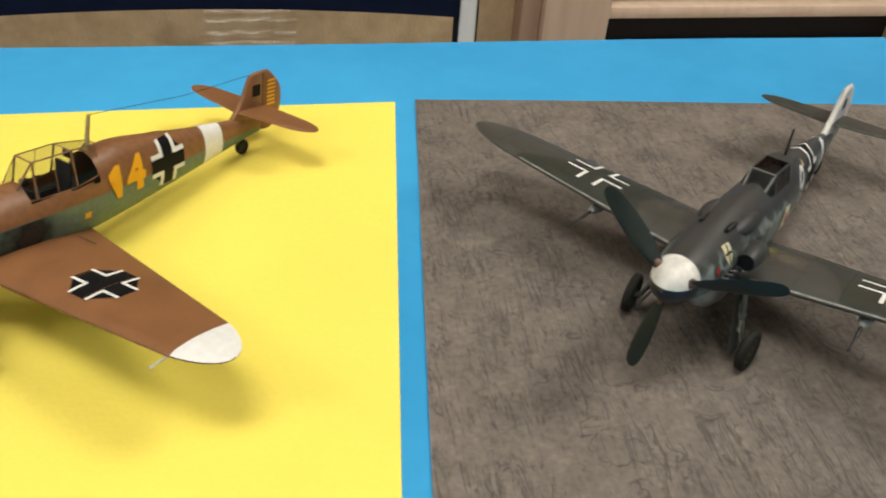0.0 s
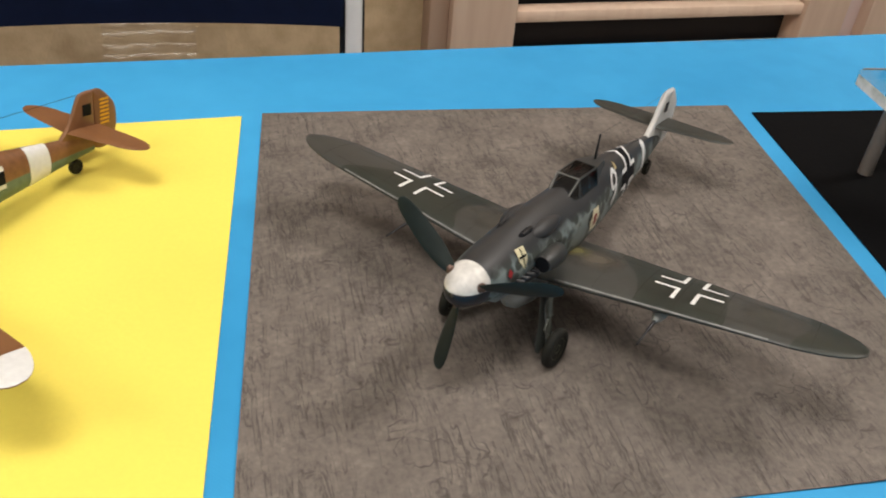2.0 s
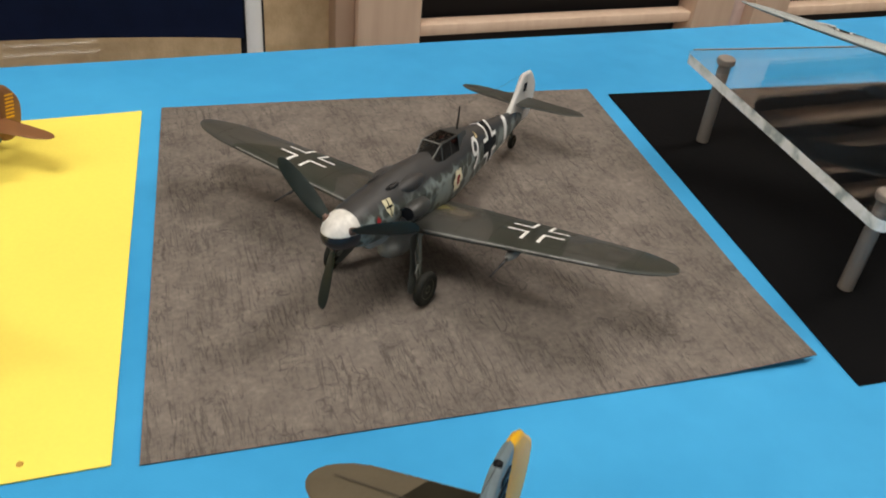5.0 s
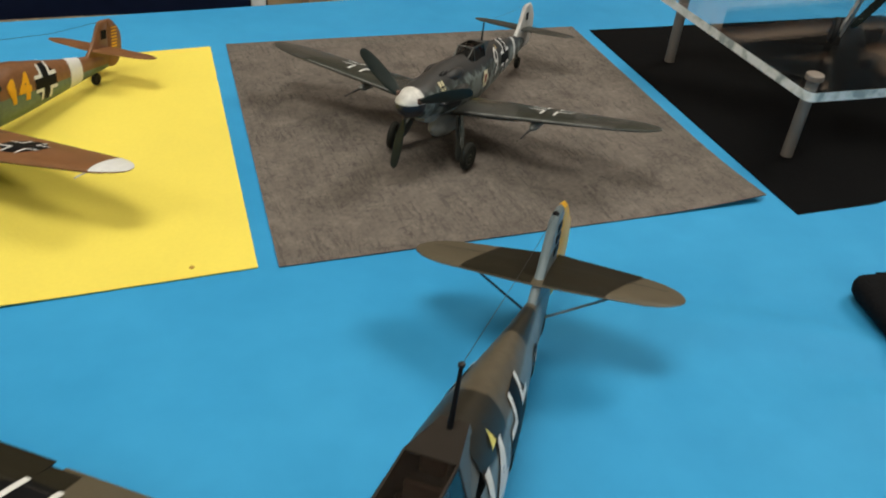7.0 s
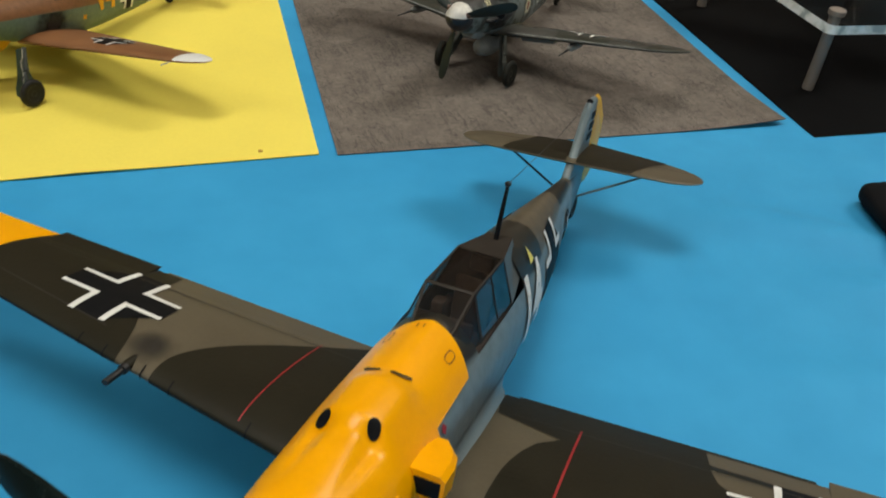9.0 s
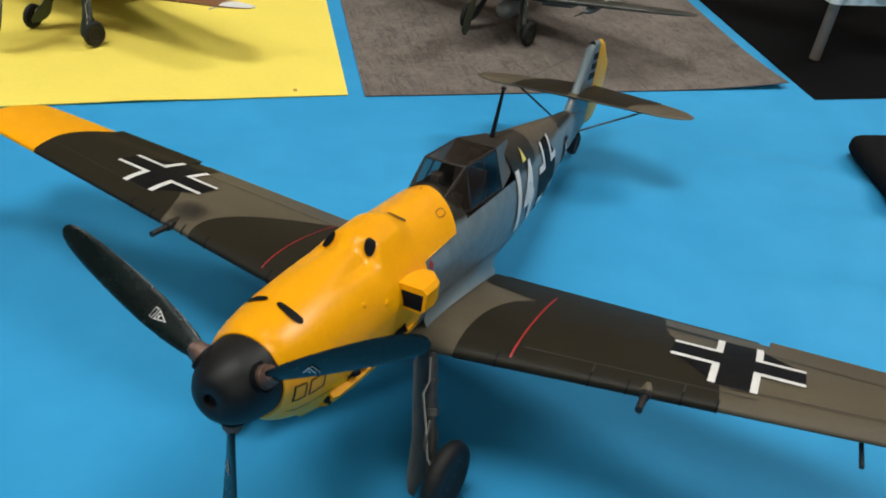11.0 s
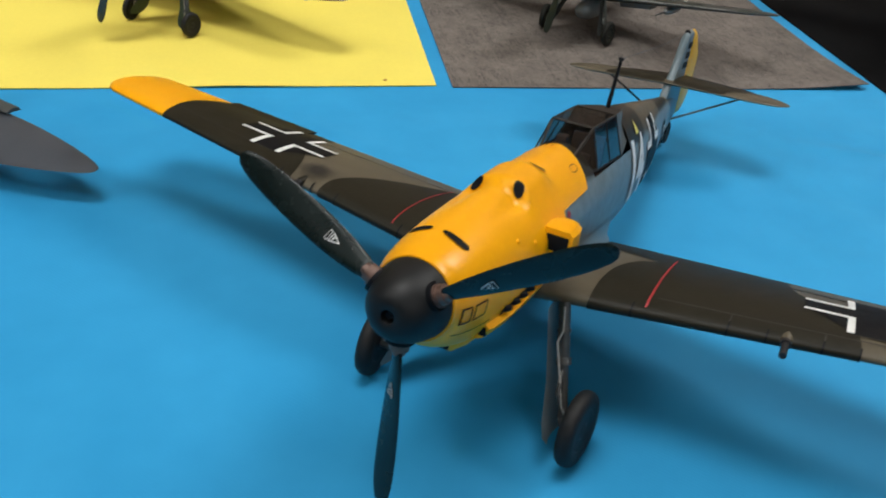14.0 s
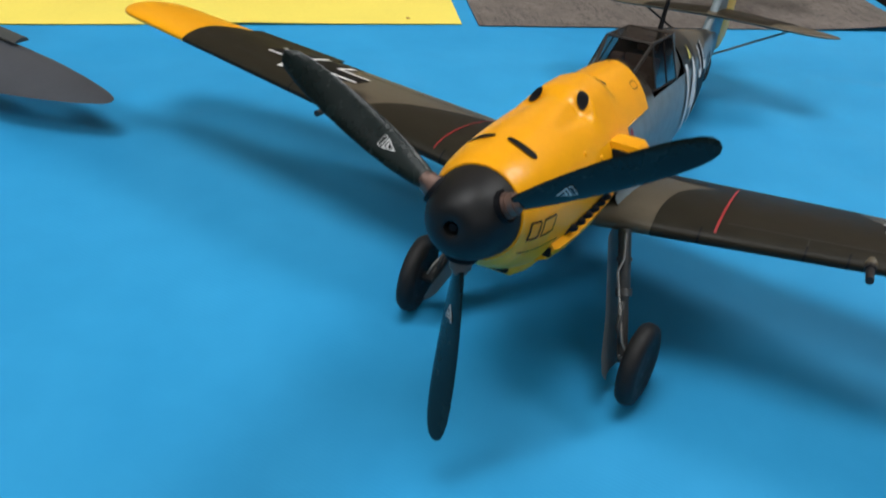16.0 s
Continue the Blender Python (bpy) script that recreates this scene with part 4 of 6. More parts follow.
def two_tone(name, top, top2, side, line, edge=0.03, band=1.0, rough=0.5, bands=()):
    """Fuselage paint: two upper camouflage colours over a pale side, parted at a height, with soft edges."""
    m, n, l, b = nodes_of(name)
    tc, sep = n.new("ShaderNodeTexCoord"), n.new("ShaderNodeSeparateXYZ")
    l.new(tc.outputs["Object"], sep.inputs[0])
    nz = n.new("ShaderNodeTexNoise")
    nz.inputs["Scale"].default_value, nz.inputs["Detail"].default_value = 3.0, 5
    l.new(tc.outputs["Object"], nz.inputs["Vector"])
    wob = n.new("ShaderNodeMath")
    wob.operation = "MULTIPLY_ADD"
    wob.inputs[1].default_value = edge * 4
    l.new(nz.outputs["Fac"], wob.inputs[0])
    l.new(sep.outputs["Z"], wob.inputs[2])
    mr = n.new("ShaderNodeMapRange")
    mr.inputs["From Min"].default_value, mr.inputs["From Max"].default_value = line + edge * 2 - edge, line + edge * 2 + edge
    l.new(wob.outputs[0], mr.inputs["Value"])
    sw = n.new("ShaderNodeTexNoise")
    sw.inputs["Scale"].default_value, sw.inputs["Detail"].default_value = band, 0
    l.new(tc.outputs["Object"], sw.inputs["Vector"])
    cut = ramp(n, [(0.49, (0, 0, 0)), (0.51, (1, 1, 1))])
    l.new(sw.outputs["Fac"], cut.inputs[0])
    if bands:
        # upper colours change at set distances behind the nose
        back = n.new("ShaderNodeMath")
        back.operation = "MULTIPLY_ADD"
        back.inputs[1].default_value = -0.1
        l.new(sep.outputs["Y"], back.inputs[0])
        ease = n.new("ShaderNodeMath")
        ease.operation = "MULTIPLY"
        ease.inputs[1].default_value = 0.02
        l.new(nz.outputs["Fac"], ease.inputs[0])
        l.new(ease.outputs[0], back.inputs[2])
        cut = ramp(n, [(0.0, (0, 0, 0))] + [(p / 10 + 0.01, (k % 2 == 0,) * 3) for k, p in enumerate(bands)], "CONSTANT")
        l.new(back.outputs[0], cut.inputs[0])
    tops = n.new("ShaderNodeMixRGB")
    tops.inputs[1].default_value, tops.inputs[2].default_value = (*top, 1), (*top2, 1)
    l.new(cut.outputs[0], tops.inputs[0])
    mix = n.new("ShaderNodeMixRGB")
    mix.inputs[1].default_value = (*side, 1)
    l.new(mr.outputs[0], mix.inputs[0])
    l.new(tops.outputs[0], mix.inputs[2])
    fine = n.new("ShaderNodeTexNoise")
    fine.inputs["Scale"].default_value, fine.inputs["Detail"].default_value = 9.0, 8
    l.new(tc.outputs["Object"], fine.inputs["Vector"])
    dirt = ramp(n, [(0.3, (0.80, 0.80, 0.80)), (0.7, (1.1, 1.1, 1.1))])
    l.new(fine.outputs["Fac"], dirt.inputs[0])
    mul = n.new("ShaderNodeMixRGB")
    mul.blend_type = "MULTIPLY"
    mul.inputs[0].default_value = 1.0
    l.new(mix.outputs[0], mul.inputs[1])
    l.new(dirt.outputs[0], mul.inputs[2])
    l.new(mul.outputs[0], b.inputs["Base Color"])
    b.inputs["Roughness"].default_value = rough
    return m


def mottled_sides(name, top, mid, ring, spot, line):
    """Dark upper paint, with pale sides covered by dark roundish blotches."""
    m, n, l, b = nodes_of(name)
    tc, sep = n.new("ShaderNodeTexCoord"), n.new("ShaderNodeSeparateXYZ")
    l.new(tc.outputs["Object"], sep.inputs[0])
    vo = n.new("ShaderNodeTexVoronoi")
    vo.inputs["Scale"].default_value = 3.6
    l.new(tc.outputs["Object"], vo.inputs["Vector"])
    cells = ramp(n, [(0.0, spot), (0.40, spot), (0.50, ring), (1.0, ring)])
    l.new(vo.outputs["Distance"], cells.inputs[0])
    nz = n.new("ShaderNodeTexNoise")
    nz.inputs["Scale"].default_value, nz.inputs["Detail"].default_value = 4.0, 6
    l.new(tc.outputs["Object"], nz.inputs["Vector"])
    patch = n.new("ShaderNodeMixRGB")
    patch.inputs[2].default_value = (*mid, 1)
    pr = ramp(n, [(0.50, (0, 0, 0)), (0.66, (1, 1, 1))])
    l.new(nz.outputs["Fac"], pr.inputs[0])
    l.new(pr.outputs[0], patch.inputs[0])
    l.new(cells.outputs[0], patch.inputs[1])
    wob = n.new("ShaderNodeMath")
    wob.operation = "MULTIPLY_ADD"
    wob.inputs[1].default_value = 0.25
    l.new(nz.outputs["Fac"], wob.inputs[0])
    l.new(sep.outputs["Z"], wob.inputs[2])
    mr = n.new("ShaderNodeMapRange")
    mr.inputs["From Min"].default_value, mr.inputs["From Max"].default_value = line + 0.06, line + 0.2
    l.new(wob.outputs[0], mr.inputs["Value"])
    mix = n.new("ShaderNodeMixRGB")
    mix.inputs[2].default_value = (*top, 1)
    l.new(mr.outputs[0], mix.inputs[0])
    l.new(patch.outputs[0], mix.inputs[1])
    l.new(mix.outputs[0], b.inputs["Base Color"])
    b.inputs["Roughness"].default_value = 0.5
    return m


COMMON = {
    "black": paint("marking_black", (0.005, 0.0055, 0.007), 0.55, 0.2, 8, 60, spec=0.12),
    "white": paint("marking_white", (0.72, 0.72, 0.70), 0.5, 0.08, 8, 60),
    "tyre": paint("tyre_rubber", (0.008, 0.008, 0.0085), 0.6, 0.3, 12, 90, 0.1, spec=0.35),
    "hub": paint("wheel_hub", (0.018, 0.018, 0.019), 0.5, 0.3),
    "gun": paint("gun_metal", (0.03, 0.03, 0.032), 0.4, 0.3, metal=0.5),
    "blade": paint("propeller_green", (0.006, 0.012, 0.011), 0.26, 0.2, 5, 40, 0.02, spec=0.32),
    "root": paint("blade_root_metal", (0.16, 0.10, 0.08), 0.45, 0.3, 12, 80, 0.05, metal=0.6),
    "wire": paint("pale_wire", (0.28, 0.27, 0.25), 0.5),
    "cockpit": paint("cockpit_grey", (0.016, 0.015, 0.015), 0.6, 0.3),
    "glass": clear("canopy_glass", (0.62, 0.64, 0.66), 0.08, 0.7),
    "line": paint("panel_line", (0.030, 0.026, 0.020), 0.7),
    "red": paint("marking_red", (0.30, 0.015, 0.018), 0.5, 0.2),
}
LIGHT_BROWN, DARK_OLIVE, PALE_BLUE = (0.099, 0.082, 0.055), (0.0175, 0.0152, 0.0092), (0.155, 0.200, 0.220)


# ---- the yellow-nosed aircraft in front, on the blue cloth
def yellow_nose():
    shape = Shape(BODY_E, 4.97, 4.78, 2.0, tips=(0.17, 0.06), dihedral=5.78, hub_s=1.75, tail_s=7.82, upper=((0.3, 2.0), (0.9, 1.8), (1.5, 1.66), (3.0, 1.66), (3.7, 1.80), (4.4, 1.90), (6.0, 1.90), (8.5, 2.0)), waist=((3.2, 0.0), (4.3, 0.13), (6.2, 0.12), (7.6, 0.03), (8.5, 0.0)), droop=0.075)
    m = dict(COMMON)
    m.update({
        "yellow": paint("cowling_yellow", (0.90, 0.385, 0.002), 0.30, 0.05, 3, 30, 0.01, spec=0.30),
        "light": paint("brown_grey_camouflage", LIGHT_BROWN, 0.44, 0.12, 2.5, 30, spec=0.22),
        "dark": paint("dark_olive_camouflage", DARK_OLIVE, 0.46, 0.14, 2.5, 30, spec=0.14),
        "pale": paint("pale_blue_paint", PALE_BLUE, 0.42, 0.08, 3, 30),
        "body": two_tone("olive_over_blue", DARK_OLIVE, LIGHT_BROWN, PALE_BLUE, 0.25, 0.022, 0.75, 0.42, (4.92, 6.22, 6.95)),
        "frame": paint("canopy_frame", (0.026, 0.021, 0.017), 0.55, 0.2, spec=0.2),
        "leg": paint("grey_landing_gear", (0.055, 0.055, 0.053), 0.4, 0.3, 12, 60),
        "door": paint("grey_gear_door", (0.20, 0.22, 0.22), 0.45, 0.15),
        "spinner": paint("spinner_black", (0.007, 0.0075, 0.008), 0.48, 0.15, 6, 60, 0.03, spec=0.3),
        "spinner_label": "blunt matt black spinner",
        "fin": paint("pale_blue_fin", PALE_BLUE, 0.42, 0.12, 3, 30),
        "rudder": paint("rudder_yellow", (0.80, 0.42, 0.012), 0.4, 0.08),
        "rust_dark": paint("slot_brown", (0.07, 0.035, 0.006), 0.6, 0.2),
        "rust": paint("hatch_red", (0.34, 0.10, 0.012), 0.5, 0.2),
        "rudder_label": "yellow rudder", "fin_label": "pale blue fin",
    })
    plane = aircraft("model_aircraft", shape, (-0.0776, -0.2402, 0.8073), 136.87, 11.70, 32.59, "yellow-nosed fighter model with olive wings on the blue cloth", 2.58, TABLE + 0.0042)
    part("fuselage", open_cockpit(fuselage_mesh(shape, 1.88, 7.95, step=0.06, seg=64), 2.96, 4.16, 0.25), m["body"], plane, "pale blue fuselage with olive brown spine", 40)
    cut = lambda th: (2.52 + 0.31 * max(0.0, math.cos(th))) if math.cos(th) > 0.50 else (2.06 if math.cos(th) > -0.55 else 1.95)
    def swell(x, q):
        """Raised gun fairings behind the muzzles, and shallow troughs ahead of them."""
        at = abs(x)
        rise = max(0.0, min(1.0, (q - 1.46) / 0.15)) * max(0.0, min(1.0, (2.14 - q) / 0.22))
        up = 0.054 * math.exp(-((max(0.0, at - 0.16) / 0.09) ** 2)) * rise * rise * (3 - 2 * rise)
        fade = max(0.0, min(1.0, (1.60 - q) / 0.06))
        dent = max(0.0, min(1.0, (q - 1.02) / 0.48)) * fade
        off = (at - 0.165) / (0.022 + 0.042 * dent)
        return up - 0.042 * math.exp(-off * off) * dent

    bm = fuselage_mesh(shape, 0.34, 2.84, 0.012, cut, step=0.03, seg=120)
    for v in bm.verts:
        if v.co.z > 0.1:
            v.co.z += swell(v.co.x, -v.co.y)
    cowl = part("engine_cowling", bm, m["yellow"], plane, "glossy yellow engine cowling", 60)
    for sign in (-1, 1):
        part("wing", wing_mesh(shape, sign), m["light"], plane, "brown-grey wing with dark olive camouflage", 40)
    # camouflage fields and yellow tips
    def chord_skin(sign, off):
        """Skin in (span, g): g * g is the chord fraction; below 0 it runs under the leading edge."""
        def place(y, g):
            le, te = shape.edges(y)
            q = le + (te - le) * min(1.0, g * g)
            ahead = off * math.exp(-((g / 0.12) ** 2))
            return Vector((sign * y, -(q - ahead), shape.wing(y, q, g >= 0, off)))
        return place

    star, port = chord_skin(1, 0.006), chord_skin(-1, 0.006)

    def chordwise(points, k=16):
        """Sample a boundary through (y, fraction) points smoothly."""
        fs, ys = [p[1] for p in points], [p[0] for p in points]
        return [(curve(fs, ys, (i / k) ** 2), i / k) for i in range(k + 1)]

    def between(a, b, place, mat, label):
        """The field between two boundaries that both run from leading to trailing edge."""
        pa, pb = chordwise(a), chordwise(b)
        pa, pb = [(pa[0][0], -0.14)] + pa, [(pb[0][0], -0.14)] + pb
        marking("camouflage_field", [pa + pb[::-1]], place, mat, plane, label, 0.06)

    between([(0.42, 0.0), (0.42, 0.5), (0.42, 1.0)], [(1.98, 0.0), (1.93, 0.2), (1.60, 0.5), (0.78, 1.0)], star, m["dark"], "dark olive camouflage field")
    between([(2.32, 0.0), (2.42, 0.25), (2.62, 0.5), (2.72, 1.0)], [(4.05, 0.0), (4.10, 0.45), (4.02, 1.0)], star, m["dark"], "dark olive camouflage field")
    between([(4.05, 0.0), (4.10, 0.45), (4.02, 1.0)], [(4.955, 0.0), (4.955, 0.5), (4.955, 1.0)], star, m["yellow"], "yellow wing tip")
    between([(0.72, 0.0), (0.72, 0.18), (0.77, 0.40), (0.93, 0.62), (1.10, 0.72), (0.50, 0.76), (0.44, 0.88), (0.44, 1.0)], [(2.70, 0.0), (2.62, 0.28), (2.45, 0.50), (2.20, 0.66), (2.10, 1.0)], port, m["dark"], "dark olive camouflage field")
    between([(4.05, 0.0), (4.10, 0.45), (4.02, 1.0)], [(4.955, 0.0), (4.955, 0.5), (4.955, 1.0)], port, m["yellow"], "yellow wing tip")
    for sign in (-1, 1):
        sk = wing_skin(shape, sign, 0.0125)
        marking("walkway_line", [quad(1.149, 1.167 if sign < 0 else 1.161, shape.edges(1.15)[0], 3.42)], sk, m["red"], plane, "thin red walkway line", 0.06)
        wing_cross(plane, shape, sign, 2.83 if sign > 0 else 2.76, 2.92, 0.50, 0.125, 0.055, m, sx=0.86)
        # wing gun with its muzzle ahead of the leading edge
        le = shape.edges(2.2)[0]
        z = shape.wing(2.2, le + 0.02) - 0.01
        gun_barrel(plane, m, (sign * 2.2, -(le + 0.1), z), (sign * 2.2, -(le - 0.24), z - 0.012), 0.028)
        part("gun_fairing", settle(lathe(bmesh.new(), [(0, 0.025), (0.02, 0.045), (0.2, 0.050), (0.5, 0.03)], (sign * 2.2, -(le - 0.02), z), (0, -1, 0), 14)), m["light"] if sign < 0 else m["dark"], plane, "", 50)
    for sign in (-1, 1):
        for y in (1.06, 1.78, 2.06, 2.45, 2.70):
            marking("panel_joint", [quad(y - 0.007, y + 0.007, -0.10, 0.21)], chord_skin(sign, 0.010), m["black"], plane, "", 0.05)
    # thin joints of the slat and gun panel behind the port leading edge
    for joint in (quad(1.22, 2.95, 0.318, 0.330), quad(1.775, 1.785, 0.21, 0.322), quad(2.445, 2.455, 0.21, 0.322)):
        marking("panel_joint", [joint], chord_skin(-1, 0.010), m["line"], plane, "", 0.05)
    part("pitot_tube", tube(bmesh.new(), [(-3.7, -2.62, -0.28), (-3.7, -2.6, -0.36), (-3.7, -2.25, -0.37)], 0.018, 8), m["gun"], plane, "", 60)
    panel_lines(plane, shape, m["line"], ())
    # aileron and flap step at the trailing edge
    for sign in (-1, 1):
        for y0, y1 in ((0.55, 2.9), (2.98, 4.00)):
            bm = bmesh.new()
            rows_ = []
            for i in range(9):
                y = y0 + (y1 - y0) * i / 8
                le, te = shape.edges(y)
                drop = 0.02 if y1 < 3 else -0.012
                rows_.append([(sign * y, -(te - 0.30), shape.wing(y, te - 0.30) + 0.002), (sign * y, -(te - 0.10), shape.wing(y, te - 0.10) + 0.006 - drop * 0.4), (sign * y, -(te + 0.055), shape.wing(y, te - 0.004) + 0.004 - drop), (sign * y, -(te - 0.10), shape.wing(y, te - 0.10, False) - 0.006 - drop * 0.5), (sign * y, -(te - 0.30), shape.wing(y, te - 0.30, False) - 0.002)])
            grid_rows(bm, rows_, close_u=True, cap=True)
            dark = (sign > 0 and y0 > 2) or (sign < 0 and y0 < 2)
            part("flap" if y0 < 2 else "aileron", settle(bm), m["dark"] if dark else m["light"], plane, "", 40)
    m["glass"] = clear("hazy_canopy_glass", (0.66, 0.63, 0.61), 0.12, 0.70, 0.06)
    m["cockpit"] = paint("cockpit_brown_grey", (0.062, 0.045, 0.038), 0.6, 0.3)
    m["roof"] = clear("smoky_roof_pane", (0.36, 0.31, 0.29), 0.18, 0.70, 0.06)
    canopy(plane, m, 2.77, 0.605, 0.024, paint("grey_blue_paint", (0.085, 0.10, 0.105), 0.5, 0.15, 3, 30))
    under_carriage(plane, shape, m)
    rudder = fin_and_rudder(plane, m, 0.1, 1.10)[1]
    for v in rudder.data.vertices:
        v.co.x -= 0.04 * max(0.0, -v.co.y - 7.97)
    for sign in (-1, 1):
        tilt = -0.08 if sign > 0 else -0.02
        part("tailplane", tailplane(sign, 7.15, 8.08, 1.5, 0.46, tilt), m["light"], plane, "brown-grey tailplane", 40)
        sk = stab_skin(sign, 7.15, 8.08, 0.46, 0.011, tilt)
        if sign < 0:
            marking("camouflage_field", [[(0.06, 0.01), (0.70, 0.01), (1.02, 0.99), (0.06, 0.99)]], sk, m["dark"], plane, "dark olive camouflage field", 0.1)
        else:
            marking("camouflage_field", [[(0.06, 0.01), (0.88, 0.01), (0.60, 0.97), (0.06, 0.97)]], sk, m["dark"], plane, "dark olive camouflage field", 0.1)
        part("tail_strut", tube(bmesh.new(), [(sign * 0.08, -7.5, -0.06), (sign * 0.92, -7.62, 0.43 + tilt * 0.92)], 0.014, 8), m["frame"] if sign > 0 else m["wire"], plane, "", 60)
        marking("elevator_line", [quad(0.1, 1.3, 0.58, 0.60)], stab_skin(sign, 7.15, 8.08, 0.46, 0.015, tilt), m["line"], plane, "", 0.1)
    spinner = [(0.07, 0.004), (0.07, 0.040), (0.006, 0.046), (0.0, 0.058), (0.004, 0.10), (0.018, 0.135), (0.05, 0.175), (0.10, 0.212), (0.17, 0.242), (0.25, 0.264), (0.32, 0.276), (0.355, 0.279)]
    airscrew(plane, m, 0.225, (25.5, 147.5, 269.0), (1.46, 1.43, 1.55), spinner, True, drop=0.072)
    part("muzzle", settle(lathe(bmesh.new(), [(0.03, 0.012), (0.028, 0.024), (0.068, 0.026)], (0, 0, -0.072), (0, -1, 0), 16)), m["black"], plane, "dark muzzle inside the spinner", 40)
    # cowling openings, troughs and bulges
    ct = lambda x, s: shape.top(x, s, 0.022)
    for sign in (-1, 1):
        arc = ((0.08, 0.645), (0.14, 0.640), (0.22, 0.652), (0.28, 0.700), (0.27, 0.738), (0.215, 0.715), (0.14, 0.695), (0.09, 0.678)) if sign > 0 else ((0.005, 0.630), (-0.055, 0.605), (-0.125, 0.590), (-0.18, 0.598), (-0.207, 0.628), (-0.19, 0.660), (-0.135, 0.655), (-0.055, 0.658), (-0.005, 0.662))
        slot = smooth_outline(arc, 2)
        marking("cooling_slot", [slot], ct, m["black"], cowl, "black cooling slot", 0.03)
        gx, gs = (0.182, 1.545) if sign > 0 else (-0.142, 1.565)
        mouth = [(gx + 0.040 * math.cos(a), gs + 0.048 * math.sin(a)) for a in (2 * math.pi * k / 24 for k in range(24))]
        marking("gun_port", [mouth], lambda x, q: shape.top(x, q, 0.026) + Vector((0, 0, swell(x, q))), m["black"], cowl, "black gun opening", 0.02)
        marking("rear_slot", [smooth_outline([(0.03 + sign * 0.035, 2.055), (0.03 + sign * 0.10, 2.070), (0.03 + sign * 0.17, 2.110), (0.03 + sign * 0.17, 2.155), (0.03 + sign * 0.10, 2.115), (0.03 + sign * 0.035, 2.100)], 1)], lambda x, q: shape.top(x, q, 0.020) + Vector((0, 0, swell(x, q))), m["rust_dark"], cowl, "thin dark panel slot", 0.03)
        # small round-ended access slot
        ring = [(sign * 0.232 + 0.030 * math.copysign(abs(math.cos(a)) ** 0.7, math.cos(a)), 2.60 + 0.072 * math.copysign(abs(math.sin(a)) ** 0.7, math.sin(a))) for a in (2 * math.pi * k / 24 for k in range(24))]
        inner = [(sign * 0.232 + (x - sign * 0.232) * 0.72, 2.60 + (q - 2.60) * 0.86) for x, q in ring]
        marking("hatch_outline", [[ring[k], ring[(k + 1) % 24], inner[(k + 1) % 24], inner[k]] for k in range(24)], ct, m["rust"], cowl, "", 0.05)
        marking("hatch_pin", [quad(0.05 + sign * 0.018, 0.05 + sign * 0.030, 2.70, 2.75)], ct, m["rust"], cowl, "", 0.05)
        # exhaust stubs along the side
        for k in range(6):
            s = 1.02 + 0.13 * k
            p = shape.side(sign, s, -0.225, 0.0)
            part("exhaust_stub", tube(bmesh.new(), [p - Vector((sign * 0.03, 0, 0)), p + Vector((sign * 0.022, -0.02, -0.010)), p + Vector((sign * 0.030, -0.06, -0.016))], [0.030, 0.028, 0.024], 10), m["black"], plane, "dark exhaust stub", 50)
        marking("exhaust_panel", [[(0.96, -0.215), (1.74, -0.185), (1.78, -0.255), (0.98, -0.270)]], lambda u, v: shape.side(sign, u, v, 0.018), m["black"], cowl, "", 0.08)
        # yellow fairing under the exhausts, with a small square scoop in its front
        bm = bmesh.new()
        rows_ = []
        for s, lift in ((0.80, 0.050), (0.84, 0.062), (1.10, 0.060), (1.50, 0.050), (1.86, 0.030), (1.98, 0.012)):
            fall = 0.05 * (s - 0.8)
            rows_.append([shape.side(sign, s, -0.255 - fall * 0.4, -0.01), shape.side(sign, s, -0.275 - fall * 0.4, lift), shape.side(sign, s, -0.36 - fall, lift * 0.85), shape.side(sign, s, -0.47 - fall * 0.5, -0.01)])
        grid_rows(bm, rows_, close_u=True, cap=True)
        part("exhaust_fairing", settle(bm), m["yellow"], plane, "yellow exhaust fairing", 25)
        p = shape.side(sign, 0.80, -0.315, 0.022)
        part("fairing_scoop", box(bmesh.new(), (p.x - 0.026, -0.86, p.z - 0.034), (p.x + 0.026, -0.794, p.z + 0.034), 0.006), m["black"], plane, "small black square scoop", 30)
    # supercharger intake on the port side
    bm = bmesh.new()
    rows_ = []
    for s, w, z0, z1 in ((1.64, 0.185, -0.025, 0.165), (1.78, 0.19, -0.03, 0.175), (1.90, 0.165, -0.025, 0.165), (2.04, 0.06, 0.01, 0.13)):
        x = shape.side(-1, s, 0.02, 0.0).x
        rows_.append([(x + 0.06, -s, z0), (x - w * 0.8, -s, z0), (x - w, -s, z0 + 0.03), (x - w, -s, z1 - 0.03), (x - w * 0.8, -s, z1), (x + 0.06, -s, z1)])
    grid_rows(bm, rows_, close_u=True, cap=True)
    part("air_intake", settle(bm), m["yellow"], plane, "yellow box-shaped air intake", 25)
    x = shape.side(-1, 1.64, 0.02, 0.0).x
    part("intake_mouth", box(bmesh.new(), (x - 0.160, -1.69, -0.008), (x + 0.02, -1.634, 0.122), 0.01), m["black"], plane, "black intake mouth", 30)
    # oil cooler under the nose
    bm = bmesh.new()
    rows_ = []
